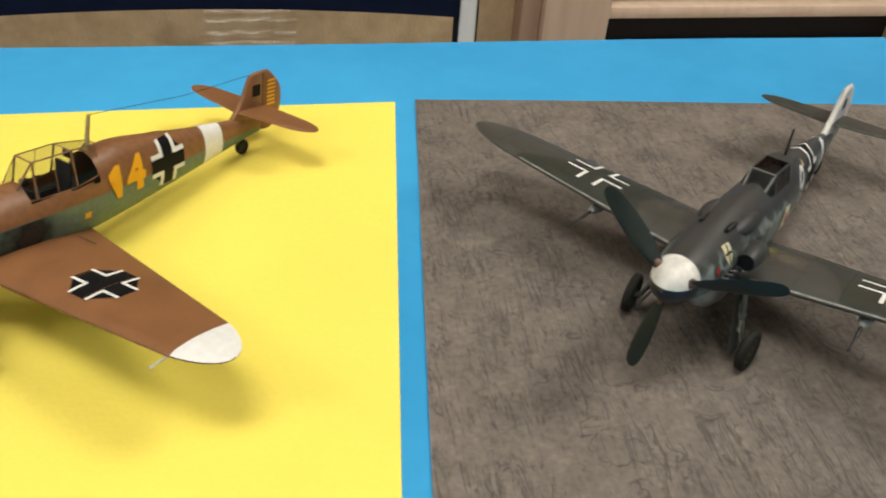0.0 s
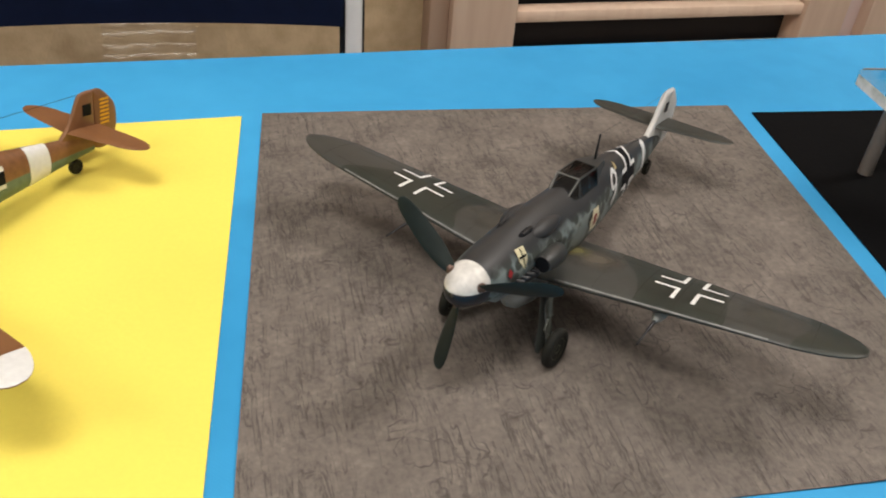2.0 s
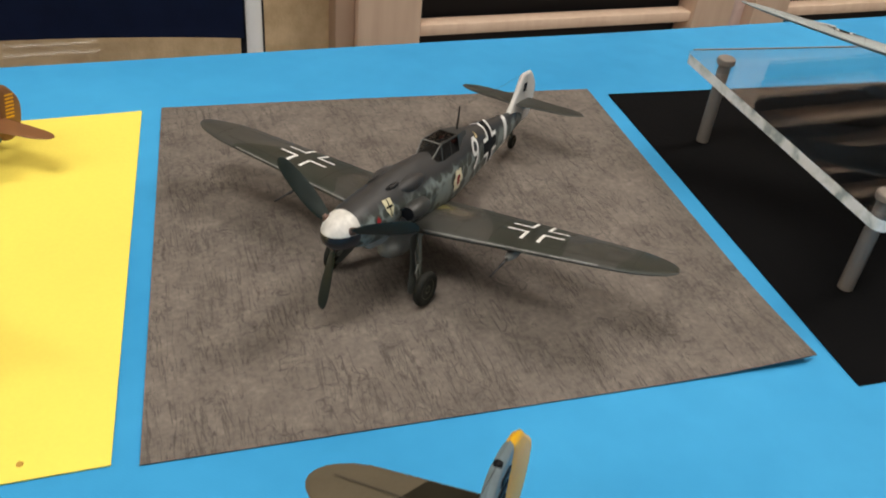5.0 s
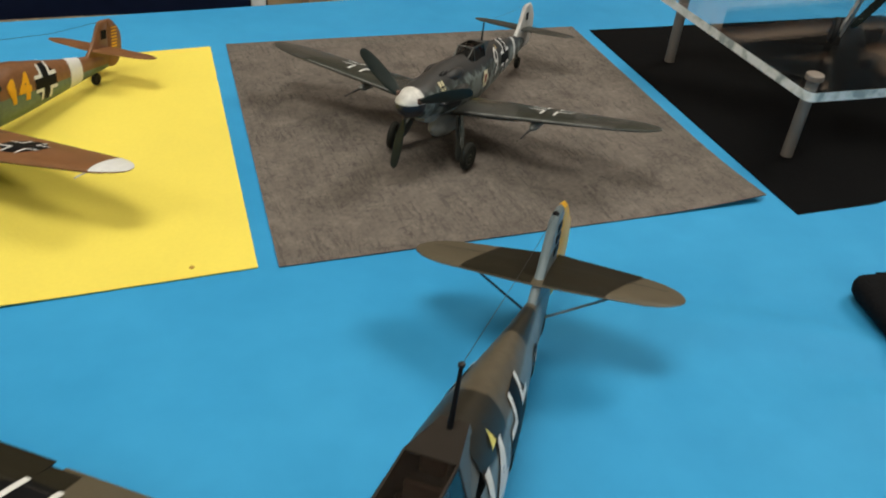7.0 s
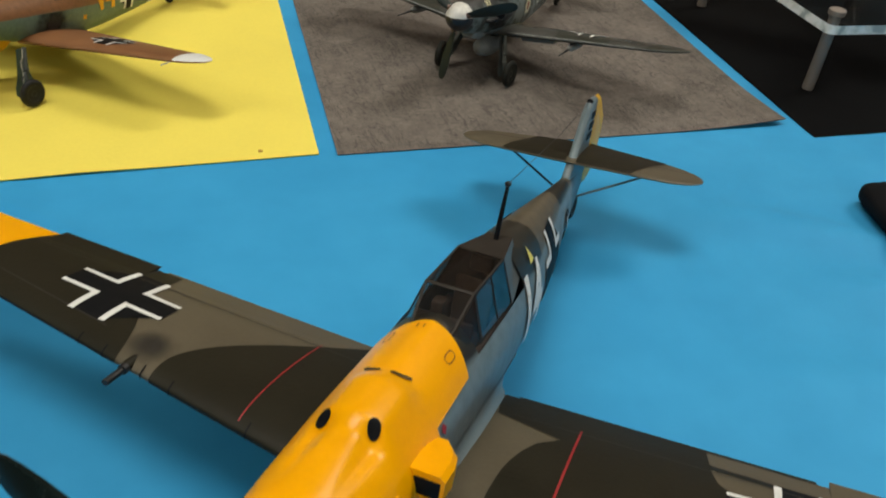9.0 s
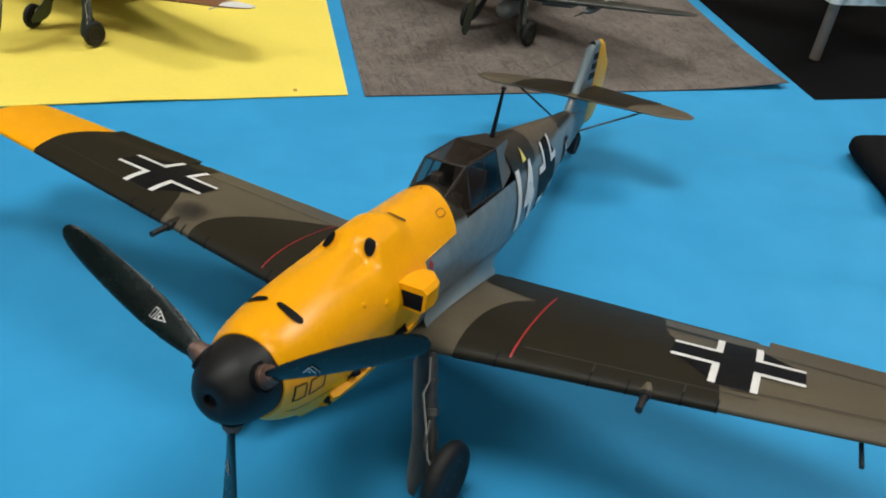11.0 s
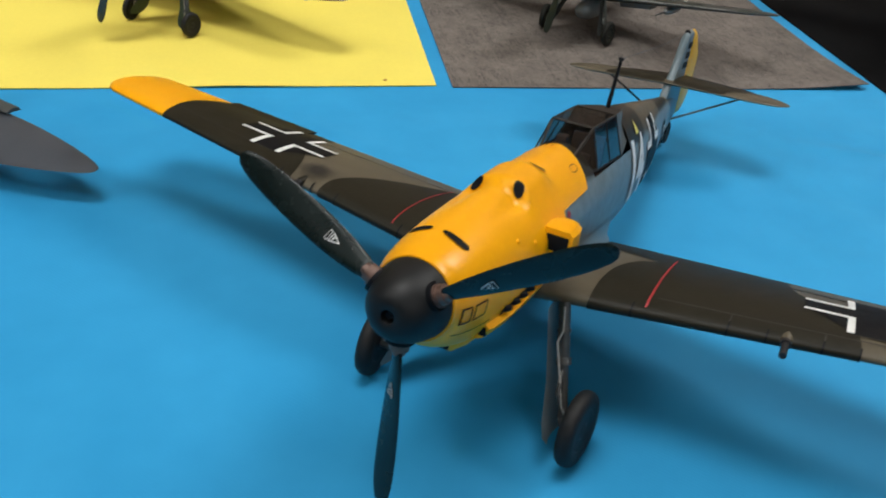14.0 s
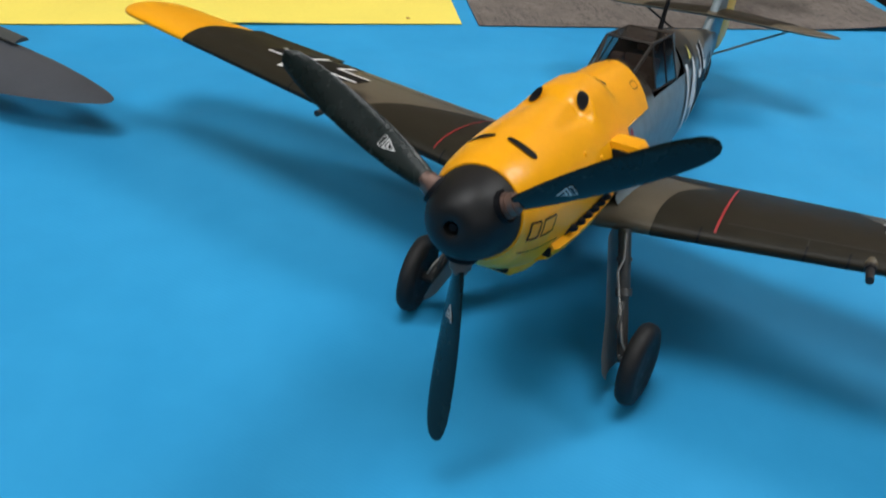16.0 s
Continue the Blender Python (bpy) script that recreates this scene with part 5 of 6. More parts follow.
    for s, w, z in ((0.80, 0.15, -0.60), (0.84, 0.19, -0.645), (1.10, 0.22, -0.70), (1.45, 0.21, -0.715), (1.8, 0.16, -0.68)):
        rows_.append([(-w, -s, -0.35), (-w * 0.95, -s, z * 0.85), (-w * 0.6, -s, z), (w * 0.6, -s, z), (w * 0.95, -s, z * 0.85), (w, -s, -0.35)])
    grid_rows(bm, rows_, close_u=True, cap=True)
    part("oil_cooler", settle(bm), m["yellow"], plane, "yellow oil cooler fairing", 40)
    part("cooler_mouth", box(bmesh.new(), (-0.11, -0.83, -0.625), (0.11, -0.788, -0.57), 0.02), m["black"], plane, "black cooler mouth")
    for u0, w, v0 in ((0.40, 0.085, 0.0), (0.52, 0.13, -0.005)):
        h = 0.105
        for p in (quad(u0, u0 + w, v0, v0 + 0.012), quad(u0, u0 + w, v0 - h, v0 - h + 0.012), quad(u0, u0 + 0.012, v0 - h, v0), quad(u0 + w, u0 + w + 0.012, v0 - h, v0)):
            marking("panel_line", [p], lambda a, b: shape.side(-1, a, b, 0.019), m["black"], cowl, "", 0.06)
    marking("cowling_seam", [[(0.40, -0.185), (0.80, -0.205), (0.80, -0.213), (0.40, -0.193)]], lambda a, b: shape.side(-1, a, b, 0.019), m["black"], cowl, "", 0.06)
    for u, v in ((1.18, 0.20), (1.42, 0.12)):
        part("fastener", settle(lathe(bmesh.new(), [(-0.004, 0.020), (0.010, 0.017), (0.014, 0.006)], shape.side(-1, u, v, 0.012), shape.side(-1, u, v, 1.0) - shape.side(-1, u, v, 0.0), 12)), m["yellow"], plane, "", 40)
    # fuselage markings
    side_cross(plane, shape, 5.40, -0.06, 0.41, 0.135, 0.075, m)
    side_text(plane, shape, "14", 4.40, -0.02, 0.58, m["white"], 0.016, 0.86, 0.030)
    marking("fuel_triangle", [[(4.46, 0.33), (4.60, 0.33), (4.53, 0.45)]], lambda u, v: shape.side(-1, u, v, 0.014), paint("triangle_yellow", (0.70, 0.62, 0.16), 0.5), plane, "small yellow triangle", 0.05)
    marking("tail_badge", [smooth_outline([(6.42, -0.24), (6.68, -0.24), (6.68, 0.12), (6.42, 0.12)], 2)], lambda u, v: shape.side(-1, u, v, 0.014), m["black"], plane, "dark tail marking", 0.05)
    for p in ([(6.47, -0.17), (6.50, -0.19), (6.63, 0.05), (6.60, 0.07)], [(6.60, -0.19), (6.63, -0.17), (6.50, 0.07), (6.47, 0.05)]):
        marking("tail_badge_edge", [p], lambda u, v: shape.side(-1, u, v, 0.018), m["white"], plane, "", 0.05)
    for z in (0.66, 0.79, 0.92):
        part("tail_marking", box(bmesh.new(), (-0.062, -7.90, z - 0.05), (-0.054, -7.66 - (z - 0.7) * 0.2, z + 0.03)), m["black"], plane, "plain dark tail marking", 0)
    marking("gun_soot", [quad(1.88, 2.52, shape.edges(2.2)[0] + 0.05, 2.95)], wing_skin(shape, 1, 0.0085), stain("gun_smudge", (0.020, 0.017, 0.013), (2.17, -2.47, -0.31), 0.26, 0.75), plane, "dark smudge behind the wing gun", 0.06)
    # wing root fairing
    for sign in (-1, 1):
        bm = bmesh.new()
        rows_ = []
        for i in range(21):
            f = i / 20
            s = 2.20 + 1.95 * f
            y = 0.42 + 0.06 * math.sin(math.pi * min(1, f * 1.1)) * (1 - f * 0.5)
            le, te = shape.edges(y)
            zz = shape.wing(y, min(s, te - 0.02)) + 0.008
            hi = shape.side(sign, s, -0.22 - 0.16 * f, 0.006)
            lo = Vector((sign * max(y, 0.1) if s < te else sign * (y - (s - te) * 0.7), -s, zz))
            mid = hi.lerp(lo, 0.5) + Vector((-sign * 0.05, 0, -0.05))
            rows_.append([hi, hi.lerp(mid, 0.6), mid.lerp(lo, 0.4), lo])
        grid_rows(bm, rows_)
        bmesh.ops.recalc_face_normals(bm, faces=bm.faces)
        part("wing_fillet", bm, m["pale"], plane, "pale blue wing root fillet", 60)
    # mast and aerial wire
    part("aerial_mast", tube(bmesh.new(), [(0, -4.25, 0.55), (0, -4.36, 1.04)], [0.024, 0.015], 10), m["black"], plane, "black aerial mast", 60)
    part("mast_tip", settle(lathe(bmesh.new(), [(-0.025, 0.008), (-0.012, 0.028), (0.012, 0.028), (0.025, 0.008)], (0, -4.36, 1.05), (0, 0, 1), 12)), m["gun"], plane, "", 40)
    part("aerial_knob", settle(lathe(bmesh.new(), [(-0.045, 0.012), (-0.03, 0.036), (0.02, 0.038), (0.04, 0.012)], (0, -7.70, 1.07), (0, 0, 1), 14)), m["black"], plane, "small black aerial knob", 40)
    part("aerial_wire", tube(bmesh.new(), [(0, -4.36, 1.05), (0, -6.2, 1.03), (0, -7.72, 1.08)], 0.003, 5), m["gun"], plane, "thin aerial wire", 60)
    marking("root_stencil", [[(2.10, 0.12), (2.14, 0.08), (2.18, 0.12), (2.14, 0.16)]], lambda u, v: shape.side(-1, u, v, 0.012), m["red"], plane, "tiny red stencil", 0.05)
    return plane


yellow_nose()


def slim_tail(plane, m, shape, shift, high, span=1.5, stab=None):
    fin_and_rudder(plane, m, shift, high)
    shift = shift if stab is None else stab
    for sign in (-1, 1):
        part("tailplane", tailplane(sign, 7.30 + shift, 8.15 + shift, span, 0.46), m["stab"], plane, "", 40)


def camouflage(plane, shape, sign, a, b, mat, off=0.006):
    """A field of camouflage on the wing's top between two boundaries of (span, chord fraction) points."""
    def line(points, k=16):
        fs, ys = [q[1] for q in points], [q[0] for q in points]
        return [(curve(fs, ys, (i / k) ** 2), i / k) for i in range(k + 1)]

    def place(y, g):
        le, te = shape.edges(y)
        q = le + (te - le) * min(1.0, g * g)
        return Vector((sign * y, -q, shape.wing(y, q, True, off)))

    marking("camouflage_field", [line(a) + line(b)[::-1]], place, mat, plane, "dark green camouflage field", 0.06)


SPINNER_G = [(0.0, 0.03), (0.008, 0.06), (0.04, 0.12), (0.10, 0.18), (0.18, 0.23), (0.28, 0.27), (0.38, 0.297), (0.475, 0.31)]


# ---- the dark grey-green aircraft on the grey card
def grey_fighter():
    shape = Shape([(q - 0.14 * max(0.0, 1 - (q - 0.46) / 0.9), w, ht + 0.09 * math.exp(-(((q - 2.1) / 1.0) ** 2)), *rest) for q, w, ht, *rest in BODY_G], 4.90, 3.9, 2.06, sweep=(0.055, 0.13), dihedral=6.2, hub_s=1.68, tail_s=7.72, waist=((3.2, 0.0), (4.3, 0.12), (6.2, 0.11), (7.6, 0.03), (8.5, 0.0)))
    m = dict(COMMON)
    m.update({
        "wing": paint("grey_wing", (0.050, 0.050, 0.045), 0.42, 0.16, 2.0, 25, spec=0.4),
        "green": paint("dark_green_camouflage", (0.025, 0.029, 0.023), 0.42, 0.16, 2.0, 25, spec=0.4),
        "body": mottled_sides("mottled_fuselage", (0.030, 0.030, 0.031), (0.045, 0.052, 0.045), (0.19, 0.225, 0.215), (0.048, 0.056, 0.048), 0.20),
        "frame": paint("grey_frame", (0.030, 0.032, 0.031), 0.45, 0.2),
        "leg": paint("worn_leg", (0.055, 0.06, 0.048), 0.5, 0.3),
        "door": paint("grey_door", (0.085, 0.095, 0.088), 0.5, 0.2),
        "wire": paint("grey_brake_line", (0.10, 0.10, 0.09), 0.5),
        "blade": paint("dull_propeller_green", (0.012, 0.019, 0.017), 0.45, 0.2, 5, 40, 0.02, spec=0.3),
        "hub": paint("olive_hub", (0.07, 0.07, 0.04), 0.5, 0.3),
        "tyre": paint("dusty_tyre", (0.013, 0.013, 0.010), 0.75, 0.3, 12, 90, 0.1, spec=0.25),
        "spinner": two_tone("white_over_black_spinner", (0.66, 0.64, 0.60), (0.66, 0.64, 0.60), (0.012, 0.013, 0.018), 0.035, 0.002, 0.7, 0.4),
        "spinner_label": "white-topped black spinner, worn tip",
        "fin": paint("white_fin", (0.62, 0.61, 0.58), 0.5, 0.1, 3, 30),
        "rudder": paint("white_rudder", (0.62, 0.61, 0.58), 0.5, 0.1, 3, 30),
        "fin_label": "off-white fin", "rudder_label": "off-white rudder",
        "stab": paint("grey_tailplane", (0.028, 0.031, 0.027), 0.45, 0.2, 2, 25),
        "worn": paint("worn_leading_edge", (0.16, 0.16, 0.15), 0.45, 0.5, 6, 60),
        "pale": paint("pale_grey_belly", (0.24, 0.25, 0.24), 0.45, 0.15),
        "top": paint("dark_cowling", (0.030, 0.030, 0.031), 0.5, 0.2, 3, 30),
    })
    plane = aircraft("model_aircraft", shape, (0.0726, 0.0405, 0.7809), 133.14, 9.39, 48.90, "dark grey-green fighter model with white-topped spinner on grey card", 1.79)
    part("fuselage", fuselage_mesh(shape, 0.33, 7.95), m["body"], plane, "dark mottled fuselage", 40)
    for sign in (-1, 1):
        part("wing", wing_mesh(shape, sign), m["wing"], plane, "dark grey-green wing", 40)
        wing_cross(plane, shape, sign, 2.38 if sign < 0 else 2.50, 3.01, 0.52, 0.125, 0.06, m, black=False)
        reach = ((3.75, 0.0), (3.35, 0.35), (2.75, 0.75), (2.35, 1.0)) if sign > 0 else ((3.05, 0.0), (2.95, 0.5), (2.75, 1.0))
        root = ((1.35, 0.0), (1.55, 0.3), (1.50, 0.7), (1.30, 1.0)) if sign > 0 else ((1.75, 0.0), (1.60, 0.4), (1.20, 0.8), (0.95, 1.0))
        camouflage(plane, shape, sign, root, reach, m["green"], 0.005)
        if sign < 0:
            camouflage(plane, shape, sign, ((3.95, 0.0), (4.10, 0.5), (4.05, 1.0)), ((4.88, 0.0), (4.88, 0.5), (4.88, 1.0)), m["green"], 0.005)
        le = shape.edges(2.1)[0]
        rim = [(0.55 + 0.26 * i, shape.edges(0.55 + 0.26 * i)[0]) for i in range(13)]
        marking("worn_edge", [[(y, q + 0.006) for y, q in rim] + [(y, q + 0.026) for y, q in rim[::-1]]], wing_skin(shape, sign, 0.008), m["worn"], plane, "paint worn pale along the leading edge", 0.12)
        # gun pod under the wing
        z = shape.wing(2.15, le + 0.5, False) - 0.10
        part("gun_pod", settle(lathe(bmesh.new(), [(0, 0.02), (0.06, 0.06), (0.25, 0.10), (0.8, 0.11), (1.3, 0.07), (1.55, 0.02)], (sign * 2.15, -(le + 0.0), z), (0, -1, 0), 18)), m["pale"], plane, "pale grey gun pod", 50)
        gun_barrel(plane, m, (sign * 2.15, -(le + 0.05), z), (sign * 2.15, -(le - 0.70), z - 0.03), 0.018)
        # radiator housing
        bm = bmesh.new()
        rows_ = []
        for f, d in ((0.0, 0.02), (0.12, 0.14), (0.6, 0.15), (1.0, 0.03)):
            s = 2.65 + 0.95 * f
            rows_.append([(sign * 0.75, -s, shape.wing(0.75, s, False) + 0.004), (sign * 0.75, -s, shape.wing(0.75, s, False) - d), (sign * 1.6, -s, shape.wing(1.6, s, False) - d), (sign * 1.6, -s, shape.wing(1.6, s, False) + 0.004)])
        grid_rows(bm, rows_, close_u=True, cap=True)
        part("radiator", settle(bm), m["pale"], plane, "", 40)
    panel_lines(plane, shape, m["line"])
    m["glass"] = clear("grimy_canopy_glass", (0.45, 0.45, 0.45), 0.10, 0.35)
    canopy(plane, m, 2.86, 0.69, 0.036, m["frame"])
    part("windscreen_edge", tube(bmesh.new(), [(-0.165, -2.905, 0.40), (-0.195, -3.215, 0.69), (0.195, -3.215, 0.69), (0.165, -2.905, 0.40)], 0.013, 8), m["worn"], plane, "worn pale windscreen edge", 60)
    part("cockpit_rim", box(bmesh.new(), (-0.17, -4.10, 0.44), (0.17, -3.86, 0.57), 0.03), paint("cockpit_red_brown", (0.10, 0.028, 0.022), 0.6), plane, "dull red-brown cockpit part")
    under_carriage(plane, shape, m)
    slim_tail(plane, m, shape, 0.1, 1.14)
    airscrew(plane, m, 0.14, 38, 1.48, [(a - 0.16, r * 1.06) for a, r in SPINNER_G], wide=1.3)
    part("spinner_tip", settle(lathe(bmesh.new(), [(-0.02, 0.03), (0.0, 0.04), (0.02, 0.06)], (0, 0.14, 0), (0, -1, 0), 14)), paint("worn_tip", (0.25, 0.2, 0.12), 0.5), plane, "worn brown spinner tip", 40)
    # cowling bulges, guns, intake, exhausts
    for sign in (-1, 1):
        bm = bmesh.new()
        c = shape.side(sign, 1.95, 0.36, -0.075)
        lathe(bm, [(-0.42, 0.01), (-0.36, 0.06), (-0.24, 0.115), (-0.08, 0.148), (0.10, 0.15), (0.34, 0.115), (0.58, 0.06), (0.82, 0.01)], c, (0, -1, 0), 28)
        part("gun_bulge", settle(bm), m["top"], plane, "rounded gun bulge", 60)
        slot = smooth_outline([(sign * 0.15, 1.26), (sign * 0.21, 1.26), (sign * 0.25, 1.62), (sign * 0.16, 1.62)], 2)
        marking("gun_trough", [slot], lambda x, q: shape.top(x, q, 0.012), m["black"], plane, "sooty gun trough", 0.04)
        part("gun_muzzle", tube(bmesh.new(), [shape.top(sign * 0.19, 1.36, 0.0), shape.top(sign * 0.20, 1.62, 0.012)], 0.028, 10), m["gun"], plane, "dark gun muzzle", 60)
        for k in range(6):
            s = 0.95 + 0.15 * k
            p = shape.side(sign, s, -0.10, 0.0)
            part("exhaust_stub", tube(bmesh.new(), [p - Vector((sign * 0.03, 0, 0)), p + Vector((sign * 0.06, -0.03, 0)), p + Vector((sign * 0.08, -0.09, -0.01))], [0.05, 0.045, 0.038], 8), m["gun"], plane, "dark exhaust stub", 50)
    p = shape.side(-1, 1.65, 0.02, 0.0)
    part("air_intake", settle(lathe(bmesh.new(), [(-0.20, 0.115), (-0.215, 0.13), (-0.14, 0.135), (-0.12, 0.145), (0.10, 0.165), (0.36, 0.15), (0.52, 0.05)], p + Vector((-0.10, 0, 0)), (0, -1, 0), 18)), m["frame"], plane, "dark round air intake", 40)
    part("intake_mouth", settle(lathe(bmesh.new(), [(-0.212, 0.05), (-0.206, 0.112)], p + Vector((-0.10, 0, 0)), (0, -1, 0), 18)), m["black"], plane, "", 40)
    bm = bmesh.new()
    rows_ = []
    for s, w, z in ((0.85, 0.18, -0.52), (1.0, 0.22, -0.60), (1.4, 0.23, -0.66), (1.8, 0.16, -0.66)):
        rows_.append([(-w, -s, -0.3), (-w * 0.95, -s, z * 0.85), (-w * 0.6, -s, z), (w * 0.6, -s, z), (w * 0.95, -s, z * 0.85), (w, -s, -0.3)])
    grid_rows(bm, rows_, close_u=True, cap=True)
    part("oil_cooler", settle(bm), m["pale"], plane, "", 40)
    part("drop_tank", settle(lathe(bmesh.new(), [(0, 0.02), (0.06, 0.12), (0.22, 0.21), (0.6, 0.27), (1.1, 0.25), (1.6, 0.14), (1.9, 0.02)], (0, -1.7, -0.98), (0, -1, 0.0), 24)), m["pale"], plane, "pale grey drop tank under the belly", 60)
    # markings
    side_cross(plane, shape, 5.50, 0.11, 0.40, 0.115, 0.075, m)
    side_text(plane, shape, "9", 4.60, 0.13, 0.66, m["white"], 0.012, 0.92)
    band = [quad(6.50, 6.70, -0.28, 0.385)]
    for sign in (-1, 1):
        marking("fuselage_band", band, lambda u, v: shape.side(sign, u, max(-shape.section(u)[2], min(v, shape.section(u)[1] * 0.9995)), 0.012), m["white"], plane, "white fuselage band", 0.04)
    badge = [[(3.64 + 0.19 * math.cos(a) * (1 + 0.12 * math.cos(6 * a)), -0.06 + 0.21 * math.sin(a) * (1 + 0.12 * math.cos(6 * a))) for a in (2 * math.pi * k / 36 for k in range(36))]]
    marking("badge", badge, lambda u, v: shape.side(-1, u, v, 0.014), paint("badge_cream", (0.72, 0.66, 0.46), 0.5), plane, "cream badge with a red shape", 0.05)
    marking("badge_mark", [[(3.64 + 0.095 * r * math.cos(a), -0.06 + 0.11 * r * math.sin(a)) for a, r in ((2 * math.pi * k / 16, 1.0 if k % 2 else 0.45) for k in range(16))]], lambda u, v: shape.side(-1, u, v, 0.019), m["red"], plane, "", 0.05)
    marking("shield", [[(1.00, 0.32), (1.22, 0.32), (1.22, 0.18), (1.11, 0.04), (1.00, 0.18)]], lambda u, v: shape.side(-1, u, v, 0.014), paint("shield_cream", (0.62, 0.56, 0.36), 0.5), plane, "cream shield with dark bars", 0.05)
    for p in (quad(1.095, 1.125, 0.07, 0.31), quad(1.02, 1.20, 0.20, 0.23)):
        marking("shield_bar", [p], lambda u, v: shape.side(-1, u, v, 0.018), m["black"], plane, "", 0.05)
    marking("warning_mark", [[(0.68, 0.10), (0.74, 0.03), (0.80, 0.10), (0.74, 0.17)]], lambda u, v: shape.side(-1, u, v, 0.014), m["red"], plane, "small red diamond", 0.05)
    marking("fuel_triangle", [[(4.72, 0.42), (4.86, 0.42), (4.79, 0.53)]], lambda u, v: shape.side(-1, u, v, 0.014), paint("triangle_buff", (0.55, 0.42, 0.2), 0.5), plane, "", 0.05)
    part("tail_marking", box(bmesh.new(), (-0.066, -7.90, 0.70), (-0.058, -7.72, 0.90)), m["black"], plane, "plain dark tail marking", 0)
    marking("root_stain", [quad(0.36, 1.60, 2.30, 3.80)], wing_skin(shape, -1, 0.006), stain("brown_soot", (0.105, 0.088, 0.066), (-0.85, -3.05, -0.45), 0.62, 0.8), plane, "brown sooty stain at the wing root", 0.1)
    marking("root_stain", [quad(0.36, 1.10, 2.50, 3.80)], wing_skin(shape, -1, 0.009), stain("ochre_stain", (0.17, 0.15, 0.060), (-0.40, -3.15, -0.45), 0.40, 0.9), plane, "ochre stain at the wing root", 0.1)
    marking("exhaust_soot", [quad(0.9, 3.3, -0.42, 0.10)], lambda u, v: shape.side(-1, u, v, 0.010), stain("side_soot", (0.012, 0.012, 0.012), (-0.45, -1.75, -0.16), 0.85, 0.85), plane, "black exhaust soot along the fuselage", 0.08)
    marking("wing_soot", [quad(1.6, 4.6, 2.4, 3.5)], wing_skin(shape, -1, 0.006), stain("grey_scuffs", (0.075, 0.072, 0.060), (-3.6, -2.8, -0.3), 0.75, 0.6), plane, "dusty scuffs on the wing", 0.15)
    marking("wing_soot", [quad(0.5, 2.2, 2.3, 3.7)], wing_skin(shape, 1, 0.006), stain("grey_dust", (0.075, 0.068, 0.055), (1.1, -3.0, -0.4), 0.7, 0.6), plane, "dusty scuffs on the wing", 0.15)
    part("aerial_mast", tube(bmesh.new(), [(0, -4.32, 0.58), (0, -4.30, 1.12)], [0.026, 0.016], 8), m["gun"], plane, "thin aerial mast", 60)
    part("aerial_wire", tube(bmesh.new(), [(0, -4.30, 1.12), (0, -6.2, 1.08), (0, -7.72, 1.12)], 0.003, 5), m["gun"], plane, "thin aerial wire", 60)
    return plane


grey_fighter()


